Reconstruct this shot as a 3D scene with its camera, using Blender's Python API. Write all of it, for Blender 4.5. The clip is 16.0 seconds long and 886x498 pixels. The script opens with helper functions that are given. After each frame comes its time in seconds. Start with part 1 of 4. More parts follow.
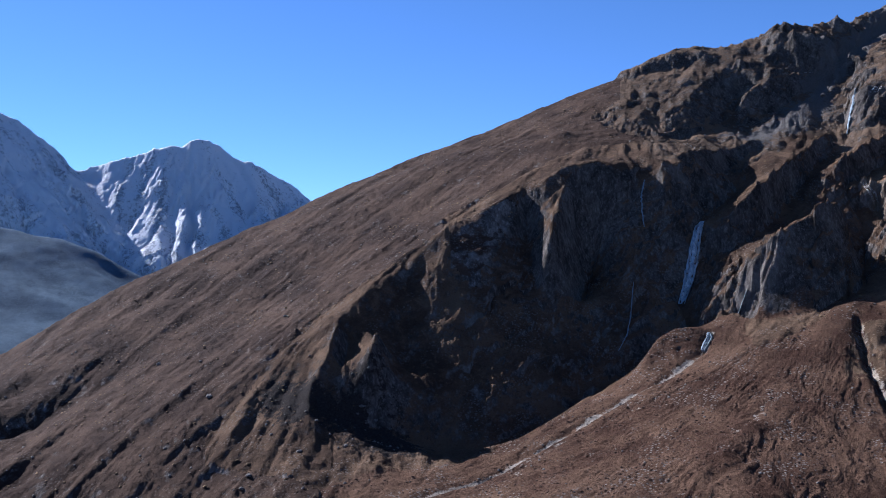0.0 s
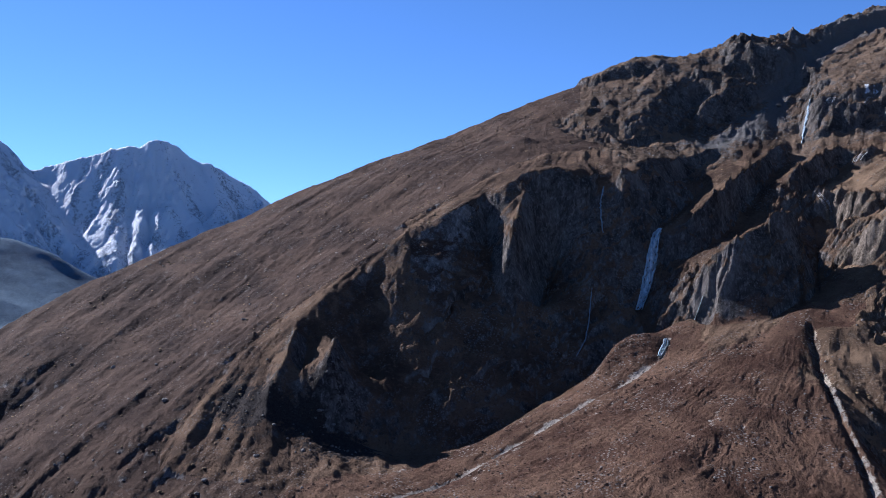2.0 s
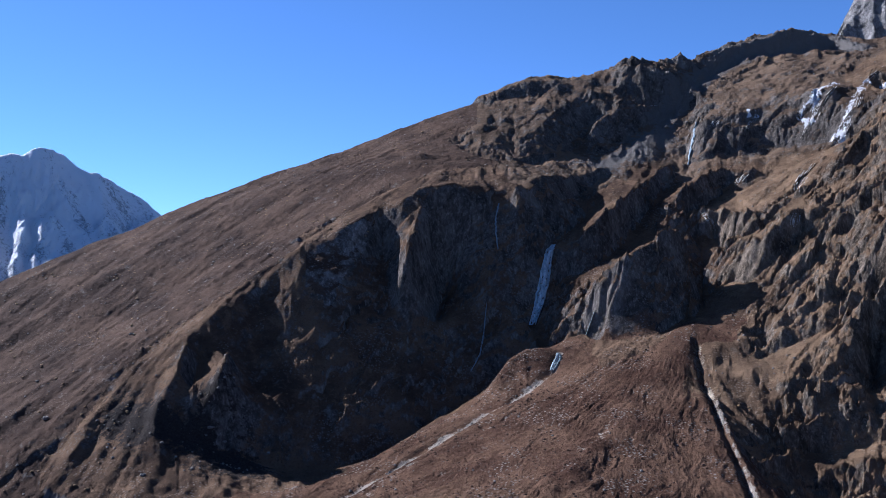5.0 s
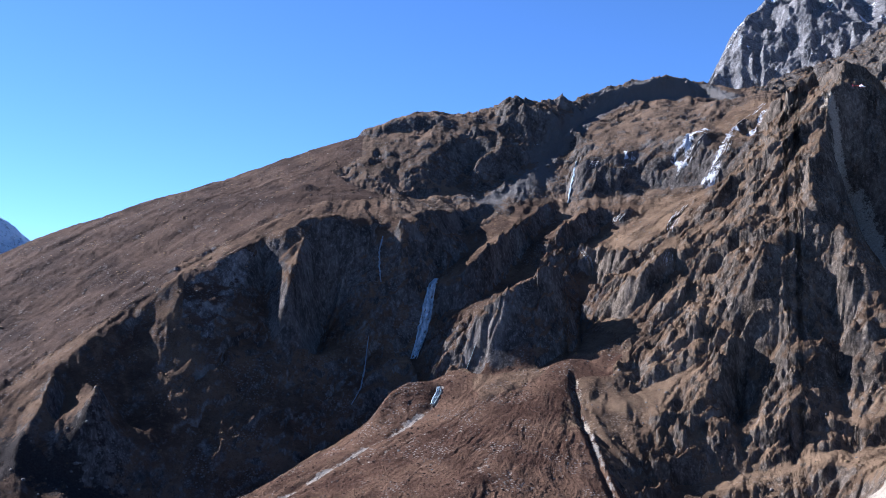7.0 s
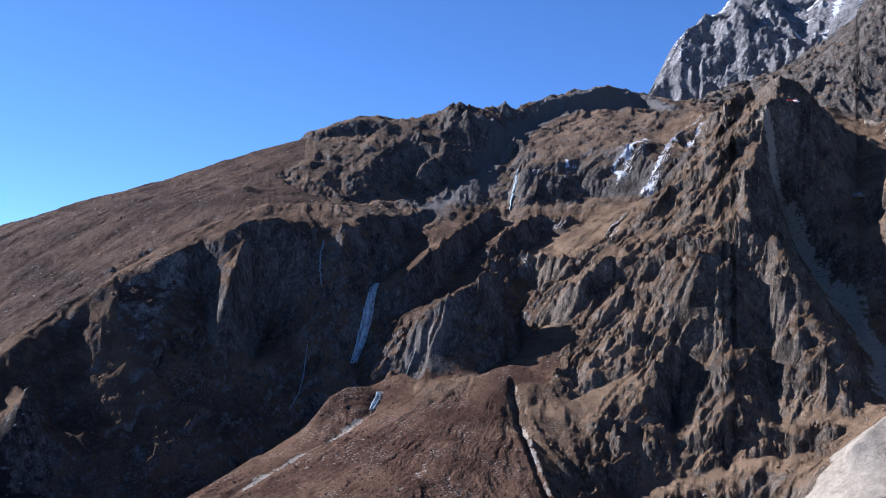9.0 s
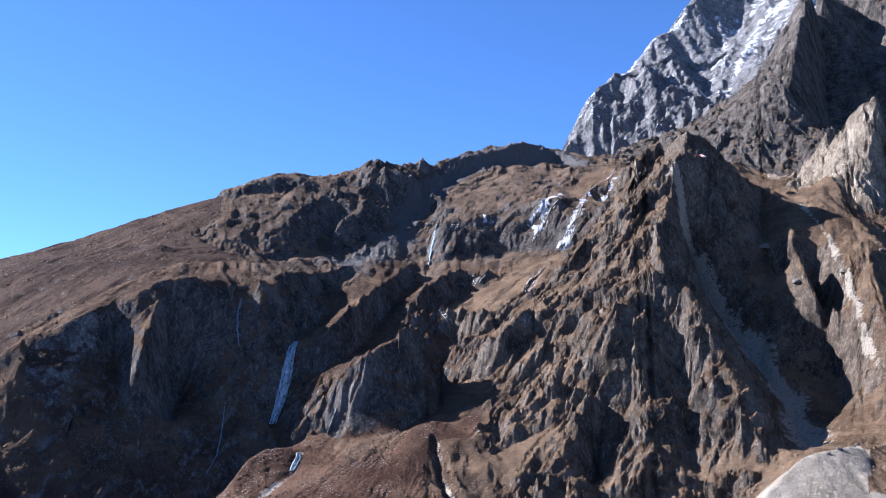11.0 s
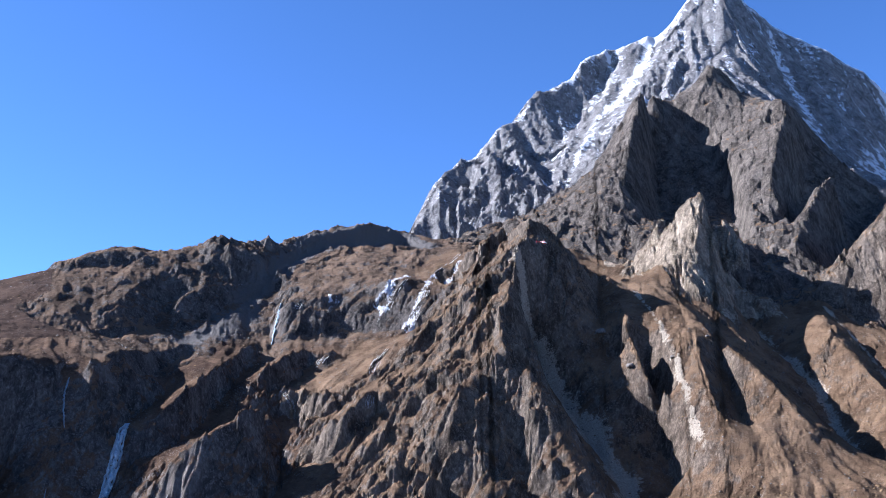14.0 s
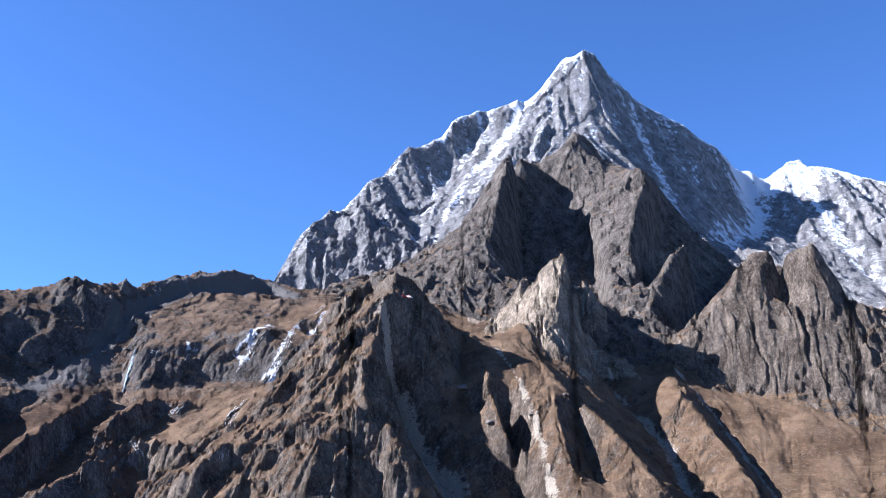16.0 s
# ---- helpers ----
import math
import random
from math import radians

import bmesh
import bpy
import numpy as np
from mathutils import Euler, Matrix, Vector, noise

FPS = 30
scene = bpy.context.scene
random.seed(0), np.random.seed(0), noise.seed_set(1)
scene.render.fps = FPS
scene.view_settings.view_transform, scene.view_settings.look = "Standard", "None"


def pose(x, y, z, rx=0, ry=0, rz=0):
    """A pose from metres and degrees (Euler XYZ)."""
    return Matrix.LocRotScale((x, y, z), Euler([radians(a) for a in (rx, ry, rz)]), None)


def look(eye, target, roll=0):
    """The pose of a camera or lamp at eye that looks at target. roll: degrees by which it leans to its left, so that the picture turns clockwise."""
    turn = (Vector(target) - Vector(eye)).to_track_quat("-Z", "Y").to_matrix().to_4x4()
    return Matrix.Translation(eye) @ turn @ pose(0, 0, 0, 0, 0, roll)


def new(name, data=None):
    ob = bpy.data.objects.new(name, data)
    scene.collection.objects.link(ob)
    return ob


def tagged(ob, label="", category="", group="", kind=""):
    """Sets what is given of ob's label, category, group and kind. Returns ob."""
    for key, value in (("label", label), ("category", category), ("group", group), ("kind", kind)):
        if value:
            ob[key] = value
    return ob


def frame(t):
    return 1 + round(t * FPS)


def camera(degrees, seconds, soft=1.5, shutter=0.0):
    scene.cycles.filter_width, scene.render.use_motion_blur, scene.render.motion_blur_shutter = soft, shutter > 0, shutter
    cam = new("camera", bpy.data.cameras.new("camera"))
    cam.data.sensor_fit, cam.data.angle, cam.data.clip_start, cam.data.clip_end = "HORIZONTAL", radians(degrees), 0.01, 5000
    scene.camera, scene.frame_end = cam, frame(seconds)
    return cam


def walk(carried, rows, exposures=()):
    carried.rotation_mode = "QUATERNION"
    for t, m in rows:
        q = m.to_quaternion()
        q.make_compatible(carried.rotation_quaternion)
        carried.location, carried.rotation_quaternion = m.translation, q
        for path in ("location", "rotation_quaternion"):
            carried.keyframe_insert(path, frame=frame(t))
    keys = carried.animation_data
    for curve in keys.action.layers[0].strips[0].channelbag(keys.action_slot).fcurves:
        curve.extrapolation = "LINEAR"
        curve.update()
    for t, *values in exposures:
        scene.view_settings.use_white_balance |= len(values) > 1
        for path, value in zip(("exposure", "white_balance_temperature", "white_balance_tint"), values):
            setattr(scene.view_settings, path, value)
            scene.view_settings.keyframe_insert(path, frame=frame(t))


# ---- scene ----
cam = camera(49.40, 16.0, soft=0.5)
# time, bearing, tilt, lean in degrees; the eye stays where it is
PATH = [
    (0.0, 8.37, 1.43, -0.76),
    (0.5, 8.84, 1.74, -0.65),
    (1.0, 9.63, 1.82, -0.42),
    (1.5, 10.30, 1.66, -0.39),
    (2.0, 10.75, 1.67, -0.27),
    (2.5, 11.48, 1.82, -0.13),
    (3.0, 13.48, 2.54, -0.16),
    (3.2, 14.00, 2.25, -0.20),
    (5.3, 18.16, 2.75, 0.10),
    (5.5, 19.18, 3.33, 0.03),
    (6.0, 21.17, 3.75, -0.13),
    (6.5, 22.84, 4.37, 0.23),
    (7.0, 23.86, 4.55, 0.73),
    (7.5, 23.71, 4.21, 1.14),
    (8.0, 24.09, 4.15, 1.41),
    (8.2, 25.09, 4.37, 1.48),
    (10.3, 29.56, 6.30, 0.56),
    (10.5, 30.64, 6.99, 0.27),
    (11.0, 32.13, 8.29, -0.16),
    (11.5, 33.01, 8.60, -0.29),
    (12.0, 34.07, 8.64, -0.28),
    (12.5, 36.00, 9.74, -0.29),
    (13.0, 37.71, 10.90, -0.26),
    (13.5, 39.27, 11.37, -0.24),
    (14.0, 41.46, 13.02, -0.54),
    (14.5, 42.95, 14.28, -0.24),
    (15.0, 43.81, 14.72, -0.16),
    (15.5, 46.59, 15.98, -0.27),
    (16.0, 49.66, 16.12, -0.22),
]
EXPOSURE = [(0.0, 1.36), (3.2, 1.42), (5.5, 1.50), (6.5, 1.77), (7.0, 1.85), (7.5, 1.85), (8.0, 1.60), (8.2, 1.60), (10.3, 1.84), (11.0, 2.0), (12.5, 2.02), (16.0, 2.1)]
walk(cam, [(t, pose(0, 0, 0, 90 + tilt, 0, -bearing) @ pose(0, 0, 0, 0, 0, lean)) for t, bearing, tilt, lean in PATH],
     exposures=[(t, stops, 4750, 15) for t, stops in EXPOSURE])

# ---- sun and sky ----
SUN_BEARING, SUN_HEIGHT = -41.0, 35.0
sun_way = Vector((math.sin(radians(SUN_BEARING)) * math.cos(radians(SUN_HEIGHT)),
                  math.cos(radians(SUN_BEARING)) * math.cos(radians(SUN_HEIGHT)), math.sin(radians(SUN_HEIGHT))))
world = bpy.data.worlds.new("sky")
scene.world = world
world.use_nodes = True
wn = world.node_tree.nodes
sky = wn.new("ShaderNodeTexSky")
sky.sky_type = "NISHITA"
sky.sun_disc = False
sky.sun_elevation, sky.sun_rotation = radians(SUN_HEIGHT), radians(SUN_BEARING)
sky.altitude, sky.air_density, sky.dust_density, sky.ozone_density = 4300, 1.0, 0.1, 3.0
wn["Background"].inputs["Strength"].default_value = 0.05
world.node_tree.links.new(sky.outputs["Color"], wn["Background"].inputs["Color"])
sun = new("sun", bpy.data.lights.new("sun", "SUN"))
sun.data.energy, sun.data.angle, sun.data.color = 5.0, radians(0.53), (1.0, 0.85, 0.68)
sun.matrix_world = look(sun_way * 500, (0, 0, 0))


# ---- materials ----
class Graph:
    """Short hand for a node material."""

    def __init__(self, name):
        self.mat = bpy.data.materials.new(name)
        self.mat.use_nodes = True
        self.nodes, self.links = self.mat.node_tree.nodes, self.mat.node_tree.links
        self.shader = self.nodes["Principled BSDF"]
        self.shader.inputs["Specular IOR Level"].default_value = 0.2
        self.place = self.nodes.new("ShaderNodeTexCoord").outputs["Object"]

    def put(self, socket, value):
        if isinstance(value, bpy.types.NodeSocket):
            self.links.new(value, socket)
        else:
            socket.default_value = value

    def stretch(self, scale, turn=0):
        n = self.nodes.new("ShaderNodeMapping")
        self.put(n.inputs["Vector"], self.place)
        n.inputs["Scale"].default_value = scale
        n.inputs["Rotation"].default_value = (0, 0, radians(turn))
        return n.outputs["Vector"]

    def noise(self, size, detail=6, rough=0.6, place=None, warp=0.0, kind="FBM"):
        n = self.nodes.new("ShaderNodeTexNoise")
        n.noise_type = kind
        self.put(n.inputs["Vector"], place or self.place)
        n.inputs["Scale"].default_value = 1 / size
        n.inputs["Detail"].default_value = detail
        n.inputs["Roughness"].default_value = rough
        n.inputs["Distortion"].default_value = warp
        return n.outputs["Fac"]

    def cells(self, size, place=None, out="Distance"):
        n = self.nodes.new("ShaderNodeTexVoronoi")
        self.put(n.inputs["Vector"], place or self.place)
        n.inputs["Scale"].default_value = 1 / size
        return n.outputs[out]

    def ramp(self, fac, low, high, a=0.0, b=1.0):
        n = self.nodes.new("ShaderNodeMapRange")
        n.interpolation_type = "SMOOTHSTEP"
        for key, value in (("Value", fac), ("From Min", low), ("From Max", high), ("To Min", a), ("To Max", b)):
            self.put(n.inputs[key], value)
        return n.outputs["Result"]

    def math(self, what, a, b=0.0):
        n = self.nodes.new("ShaderNodeMath")
        n.operation = what
        self.put(n.inputs[0], a)
        self.put(n.inputs[1], b)
        return n.outputs[0]

    def mix(self, fac, a, b, how="MIX"):
        n = self.nodes.new("ShaderNodeMix")
        n.data_type, n.blend_type = "RGBA", how
        self.put(n.inputs[0], fac)
        self.put(n.inputs[6], a if isinstance(a, bpy.types.NodeSocket) else (*a, 1))
        self.put(n.inputs[7], b if isinstance(b, bpy.types.NodeSocket) else (*b, 1))
        return n.outputs[2]

    def up(self):
        n = self.nodes.new("ShaderNodeNewGeometry")
        s = self.nodes.new("ShaderNodeSeparateXYZ")
        self.put(s.inputs[0], n.outputs["Normal"])
        return s.outputs

    def layer(self, name):
        n = self.nodes.new("ShaderNodeAttribute")
        n.attribute_name = name
        return n.outputs["Fac"]

    def bump(self, height, distance, strength=1.0, under=None):
        n = self.nodes.new("ShaderNodeBump")
        n.inputs["Strength"].default_value = strength
        n.inputs["Distance"].default_value = distance
        self.put(n.inputs["Height"], height)
        if under:
            self.put(n.inputs["Normal"], under)
        return n.outputs["Normal"]

    def done(self, colour, rough=0.95, normal=None):
        self.put(self.shader.inputs["Base Color"], colour if isinstance(colour, bpy.types.NodeSocket) else (*colour, 1))
        self.put(self.shader.inputs["Roughness"], rough)
        if normal:
            self.put(self.shader.inputs["Normal"], normal)
        return self.mat


def slope_material(name, grass_a, grass_b, rock_a, rock_b, steep=(0.62, 0.82), scree=None, relief=1.0, strewn=0.55):
    """Dry alpine turf on what lies flat, bare rock on what stands steep, and loose stones."""
    g = Graph(name)
    g.shader.inputs["Specular IOR Level"].default_value = 0.04
    grass_a, grass_b, rock_a, rock_b = (tuple(k * v for v in c) for k, c in ((0.72, grass_a), (0.90, grass_b), (0.54, rock_a), (0.92, rock_b)))
    grass = g.mix(g.ramp(g.noise(60, 8, 0.65), 0.35, 0.65), grass_a, grass_b)
    tufts = g.noise(2.2, 4, 0.7)
    # lighter and darker streaks across the turf
    turf_streaks = g.noise(26, 6, 0.7, g.stretch((1, 0.4, 1), 52), 0.5)
    grass = g.mix(g.ramp(turf_streaks, 0.52, 0.7, 0, 0.6), grass, tuple(1.25 * v for v in grass_b))
    grass = g.mix(g.ramp(turf_streaks, 0.48, 0.3, 0, 0.5), grass, tuple(0.62 * v for v in grass_a))
    grass = g.mix(g.ramp(tufts, 0.5, 0.75, 0, 0.6), grass, tuple(0.45 * v for v in grass_a))
    grass = g.mix(g.ramp(g.noise(5.5, 5, 0.75), 0.52, 0.7, 0, 0.5), grass, tuple(1.35 * v for v in grass_b))
    rock = g.mix(g.ramp(g.noise(22, 9, 0.7, g.stretch((1, 1, 0.45)), 0.6), 0.32, 0.68), rock_a, rock_b)
    cracks = g.noise(7, 8, 0.75, g.stretch((1, 1, 0.3)), 1.0)
    rock = g.mix(g.ramp(cracks, 0.52, 0.66, 0, 0.6), rock, tuple(0.4 * v for v in rock_a))
    speckle = g.noise(3.2, 5, 0.75, g.stretch((1, 1, 0.5), 35), 0.4)
    rock = g.mix(g.ramp(speckle, 0.3, 0.7, 0.6, 0.0), rock, tuple(0.35 * v for v in rock_a))
    rock = g.mix(g.ramp(speckle, 0.5, 0.75, 0.0, 0.55), rock, tuple(1.5 * v for v in rock_b))
    stained = g.noise(45, 5, 0.6, g.stretch((1, 1, 0.35), 20))
    rock = g.mix(g.ramp(stained, 0.55, 0.7, 0, 0.45), rock, tuple(1.25 * v for v in rock_b))
    flat = g.math("ADD", g.up()[2], g.ramp(g.noise(18, 7, 0.7), 0.25, 0.75, -0.2, 0.2))
    colour = g.mix(g.ramp(flat, *steep), rock, grass)
    stones = g.math("MULTIPLY", g.ramp(g.noise(35, 6, 0.6), 0.5, 0.6), g.ramp(g.cells(2.6), 0.42, 0.2))
    colour = g.mix(g.math("MULTIPLY", stones, strewn), colour, rock_b)
    loose = g.layer("scree")
    pale = g.mix(g.ramp(g.noise(1.6, 4, 0.8), 0.35, 0.65), tuple(0.55 * v for v in (scree or rock_b)), tuple(0.95 * v for v in (scree or rock_b)))
    colour = g.mix(g.ramp(g.math("ADD", loose, g.ramp(g.noise(7, 7, 0.75), 0.2, 0.8, -0.5, 0.5)), 0.35, 0.65), colour, pale)
    white = g.layer("snow")
    grain = g.ramp(g.noise(13, 9, 0.82, g.stretch((1, 1, 0.6), 30)), 0.25, 0.75, -0.4, 0.4)
    white = g.ramp(g.math("ADD", white, grain), 0.47, 0.58)
    colour = g.mix(white, colour, (0.72, 0.74, 0.78))
    height = g.math("ADD", g.noise(9, 10, 0.72, g.stretch((1, 1, 0.5))), g.math("MULTIPLY", tufts, 0.25))
    flute = g.noise(4.5, 5, 0.7, g.stretch((1, 1, 0.16)), 0.5)
    height = g.math("ADD", height, g.math("MULTIPLY", flute, 0.5))
    fine = g.noise(2.4, 6, 0.8, g.stretch((1, 1, 0.6)))
    normal = g.bump(fine, 2.9 * relief, 1.0, g.bump(height, 8.5 * relief, 1.0))
    return g.done(colour, 0.93, normal)


GRASS_A, GRASS_B = (0.108, 0.070, 0.047), (0.205, 0.134, 0.082)
ROCK_A, ROCK_B = (0.112, 0.099, 0.089), (0.285, 0.250, 0.216)
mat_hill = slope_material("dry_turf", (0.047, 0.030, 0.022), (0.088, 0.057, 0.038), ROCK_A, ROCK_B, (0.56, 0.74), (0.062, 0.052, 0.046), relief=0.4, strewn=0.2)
mat_bowl = slope_material("cliff_rock", GRASS_A, GRASS_B, ROCK_A, ROCK_B, (0.46, 0.70), (0.062, 0.052, 0.046))
mat_gravel = slope_material("pale_gravel", (0.21, 0.178, 0.132), (0.32, 0.274, 0.208), (0.21, 0.178, 0.132), (0.32, 0.274, 0.208), (0.5, 0.7), (0.34, 0.292, 0.222), relief=0.22, strewn=0.9)
mat_ridge = slope_material("ridge_rock", (0.125, 0.088, 0.060), (0.235, 0.162, 0.104), (0.108, 0.096, 0.086), (0.250, 0.220, 0.190), scree=(0.20, 0.185, 0.17))
mat_fan = slope_material("talus_scrub", (0.102, 0.056, 0.037), (0.184, 0.112, 0.070), ROCK_A, ROCK_B, (0.5, 0.7), (0.46, 0.40, 0.33), strewn=0.85)
mat_spur = slope_material("spur_rock", (0.152, 0.100, 0.063), (0.280, 0.189, 0.113), (0.118, 0.095, 0.074), (0.335, 0.272, 0.206), (0.50, 0.74), (0.58, 0.49, 0.37))
mat_slope = slope_material("golden_slope", (0.145, 0.094, 0.056), (0.258, 0.173, 0.103), (0.115, 0.088, 0.066), (0.30, 0.235, 0.172), (0.46, 0.68), (0.54, 0.46, 0.35))
mat_grey = slope_material("grey_rock", (0.20, 0.13, 0.075), (0.27, 0.18, 0.10), (0.104, 0.089, 0.075), (0.262, 0.224, 0.184), (0.84, 0.98), (0.40, 0.38, 0.36))
mat_brown = slope_material("brown_rock", (0.20, 0.13, 0.075), (0.27, 0.18, 0.10), (0.132, 0.104, 0.079), (0.305, 0.246, 0.186), (0.74, 0.9))
mat_peak = slope_material("peak_rock", (0.2, 0.19, 0.18), (0.27, 0.25, 0.24), (0.235, 0.223, 0.214), (0.43, 0.412, 0.395), (0.85, 0.99), (0.35, 0.34, 0.34))
mat_pale = slope_material("pale_rock", (0.20, 0.13, 0.075), (0.27, 0.18, 0.10), (0.36, 0.285, 0.20), (0.57, 0.465, 0.335), (0.8, 0.95))
# far rock lightened towards blue, distance haze painted into its colour
mat_far = slope_material("far_hazed_rock", (0.2, 0.2, 0.22), (0.25, 0.25, 0.28), (0.56, 0.59, 0.64), (0.68, 0.71, 0.76), (0.9, 1.0))
# woods paled and blued: air haze put into the base colour
mat_wood = slope_material("far_hazed_woods", (0.095, 0.138, 0.185), (0.118, 0.165, 0.215), (0.095, 0.138, 0.185), (0.118, 0.165, 0.215), (0.5, 0.7), relief=0.5, strewn=0.0)


# ---- lines of the land, fitted to the camera's view: name, mass, places in metres ----
FRONT = []
FRONT.append(("hill crest", "hill", ((-440, 953, -153), (-376, 1013, -125), (-315, 1075, -91), (-272, 1117, -49), (-248, 1133, -33), (-174, 1177, 6), (-92, 1217, 47), (-30, 1240, 71), (9, 1250, 94), (79, 1258, 123), (170, 1269, 164), (262, 1263, 194), (355, 1261, 235), (440, 1276, 267),)))
FRONT.append(("hill back", "hill", ((-628, 1362, -352), (-437, 1487, -301), (-235, 1583, -134), (11, 1700, 7), (353, 1714, 156),)))
FRONT.append(("knob crest", "knobs", ((440, 1276, 273), (497, 1293, 294), (512, 1292, 306), (552, 1287, 317), (573, 1283, 310), (594, 1279, 311), (623, 1270, 319), (640, 1268, 329), (650, 1251, 334), (662, 1234, 338), (688, 1242, 336), (718, 1271, 338), (740, 1282, 350), (755, 1273, 356), (772, 1275, 353), (796, 1295, 352), (839, 1315, 376), (865, 1322, 387), (882, 1323, 395), (912, 1327, 403), (923, 1331, 413), (967, 1324, 422), (985, 1324, 433), (1006, 1321, 431), (1050, 1324, 434), (1071, 1320, 433), (1113, 1338, 423), (1154, 1329, 416),)))
FRONT.append(("hill foot", "hill", ((-343, 744, -232), (-220, 749, -213), (-90, 679, -192), (1, 630, -177),)))
FRONT.append(("hill rib", "hill", ((209, 959, 79), (160, 945, 51), (102, 939, 22), (-18, 935, -39), (-135, 847, -114), (-218, 834, -156),)))
FRONT.append(("hill groove", "hill", ((275, 1073, 142), (93, 1015, 39), (-37, 1002, -24), (-152, 954, -81), (-269, 916, -150),)))
FRONT.append(("hill rib upper", "hill", ((305, 1083, 163), (148, 1106, 101), (17, 1082, 36), (-68, 1049, -10), (-152, 1023, -47), (-210, 984, -82), (-265, 973, -113),)))
FRONT.append(("hill rib lower", "hill", ((-52, 871, -76), (-99, 857, -98), (-142, 832, -124), (-188, 818, -147), (-228, 819, -171),)))
FRONT.append(("bowl rim", "bowl", ((-3, 790, -100), (12, 840, -60), (33, 864, -37), (76, 897, -8), (118, 928, 27), (143, 944, 48), (176, 954, 60), (229, 968, 87), (257, 972, 100), (300, 970, 114), (332, 967, 112), (354, 967, 108), (376, 953, 112), (416, 959, 110), (448, 961, 100),)))
FRONT.append(("bowl foot", "bowl", ((4, 780, -103), (46, 771, -124), (99, 762, -139), (144, 758, -141), (189, 772, -127), (250, 797, -106), (285, 811, -102), (324, 829, -67), (353, 822, -51),)))
FRONT.append(("fall line", "bowl", ((413, 933, 56), (395, 908, 47), (376, 892, 15), (356, 864, -28), (358, 826, -48),)))
FRONT.append(("gully over fall", "bowl", ((509, 998, 120), (453, 958, 78), (404, 915, 51),)))
FRONT.append(("stream", "fan", ((342, 774, -54), (326, 754, -69), (293, 739, -85), (255, 725, -97), (183, 696, -126), (127, 668, -146), (69, 651, -154), (8, 620, -178),)))
FRONT.append(("levee spur", "fan", ((342, 785, -49), (318, 788, -49), (300, 787, -57), (280, 768, -76), (265, 753, -93), (227, 738, -105), (177, 721, -121),)))
FRONT.append(("fan top", "fan", ((357, 785, -45), (394, 770, -42), (427, 756, -36), (454, 742, -28),)))
FRONT.append(("fan middle", "fan", ((450, 735, -35), (350, 652, -82), (251, 556, -111),)))
FRONT.append(("channel", "fan", ((447, 723, -42), (421, 669, -68), (394, 603, -94), (369, 541, -115), (345, 491, -131),)))
FRONT.append(("near edge", "fan", ((4, 460, -140), (95, 440, -142), (200, 425, -146), (327, 454, -153), (438, 410, -145),)))
FRONT.append(("plateau crest", "knobs", ((915, 1163, 338), (837, 1147, 305), (762, 1127, 274), (706, 1115, 250),)))
FRONT.append(("spur crest", "spur", ((905, 974, 308), (889, 893, 294), (838, 802, 301), (837, 788, 302), (860, 779, 293), (899, 780, 276),)))
# unseen hollow, added to shorten the shadow falling on the slope beyond
FRONT.append(("spur back", "spur", ((879, 971, 239), (900, 917, 234), (911, 878, 225), (925, 848, 220),)))
FRONT.append(("spur foot", "spur", ((446, 719, -46), (413, 650, -79), (401, 604, -98), (398, 564, -124),)))
FRONT.append(("spur cliff top", "spur", ((481, 686, -56), (521, 669, -36), (572, 658, -13), (603, 624, -15), (614, 605, -10), (648, 583, 11),)))
FRONT.append(("spur bench", "spur", ((451, 593, -115), (504, 580, -107), (540, 560, -94), (566, 541, -89), (591, 522, -86),)))
FRONT.append(("bench lip", "spur", ((444, 583, -122), (493, 567, -112), (531, 550, -100), (557, 532, -94), (581, 513, -90),)))
FRONT.append(("lower cliff foot", "spur", ((418, 549, -168), (463, 532, -158), (497, 514, -149), (527, 494, -143),)))
FRONT.append(("chute", "slope", ((802, 768, 125), (796, 723, 84), (774, 657, 32), (744, 591, -17), (685, 520, -59),)))
FRONT.append(("back of chute", "slope", ((1072, 932, 329), (1023, 850, 255), (971, 772, 178),)))
FRONT.append(("pinnacle crest", "pinnacle", ((1065, 788, 250), (1081, 783, 281), (1104, 776, 332), (1119, 770, 354), (1139, 755, 379), (1153, 743, 399),)))
FRONT.append(("pinnacle back", "pinnacle", ((1116, 846, 266), (1154, 844, 328), (1193, 842, 377), (1249, 830, 420),)))
FRONT.append(("gully mid", "slope", ((1160, 719, 200), (1120, 629, 136), (1068, 557, 86), (999, 496, 30), (916, 448, -15),)))
FRONT.append(("brown spur two", "slope", ((1184, 606, 199), (1130, 557, 159), (1054, 472, 87), (985, 418, 34), (924, 382, -9),)))
FRONT.append(("gully east", "slope", ((1223, 617, 209), (1178, 550, 147), (1097, 462, 67), (1039, 418, 29), (959, 375, -15),)))
FRONT.append(("brown spur three", "slope", ((1256, 548, 171), (1245, 468, 148), (1176, 394, 90), (1080, 333, 28),)))
FRONT.append(("buttress crest", "buttress", ((1269, 637, 248), (1313, 616, 287), (1375, 574, 355), (1391, 588, 390), (1402, 574, 405), (1415, 555, 418), (1422, 536, 415), (1430, 529, 406), (1431, 513, 409), (1442, 482, 415), (1449, 477, 391), (1459, 460, 356), (1480, 460, 315), (1520, 432, 308), (1558, 366, 307), (1579, 256, 261), (1599, 67, 225),)))
FRONT.append(("buttress gash", "buttress", ((1462, 545, 409), (1437, 538, 344), (1396, 520, 286),)))
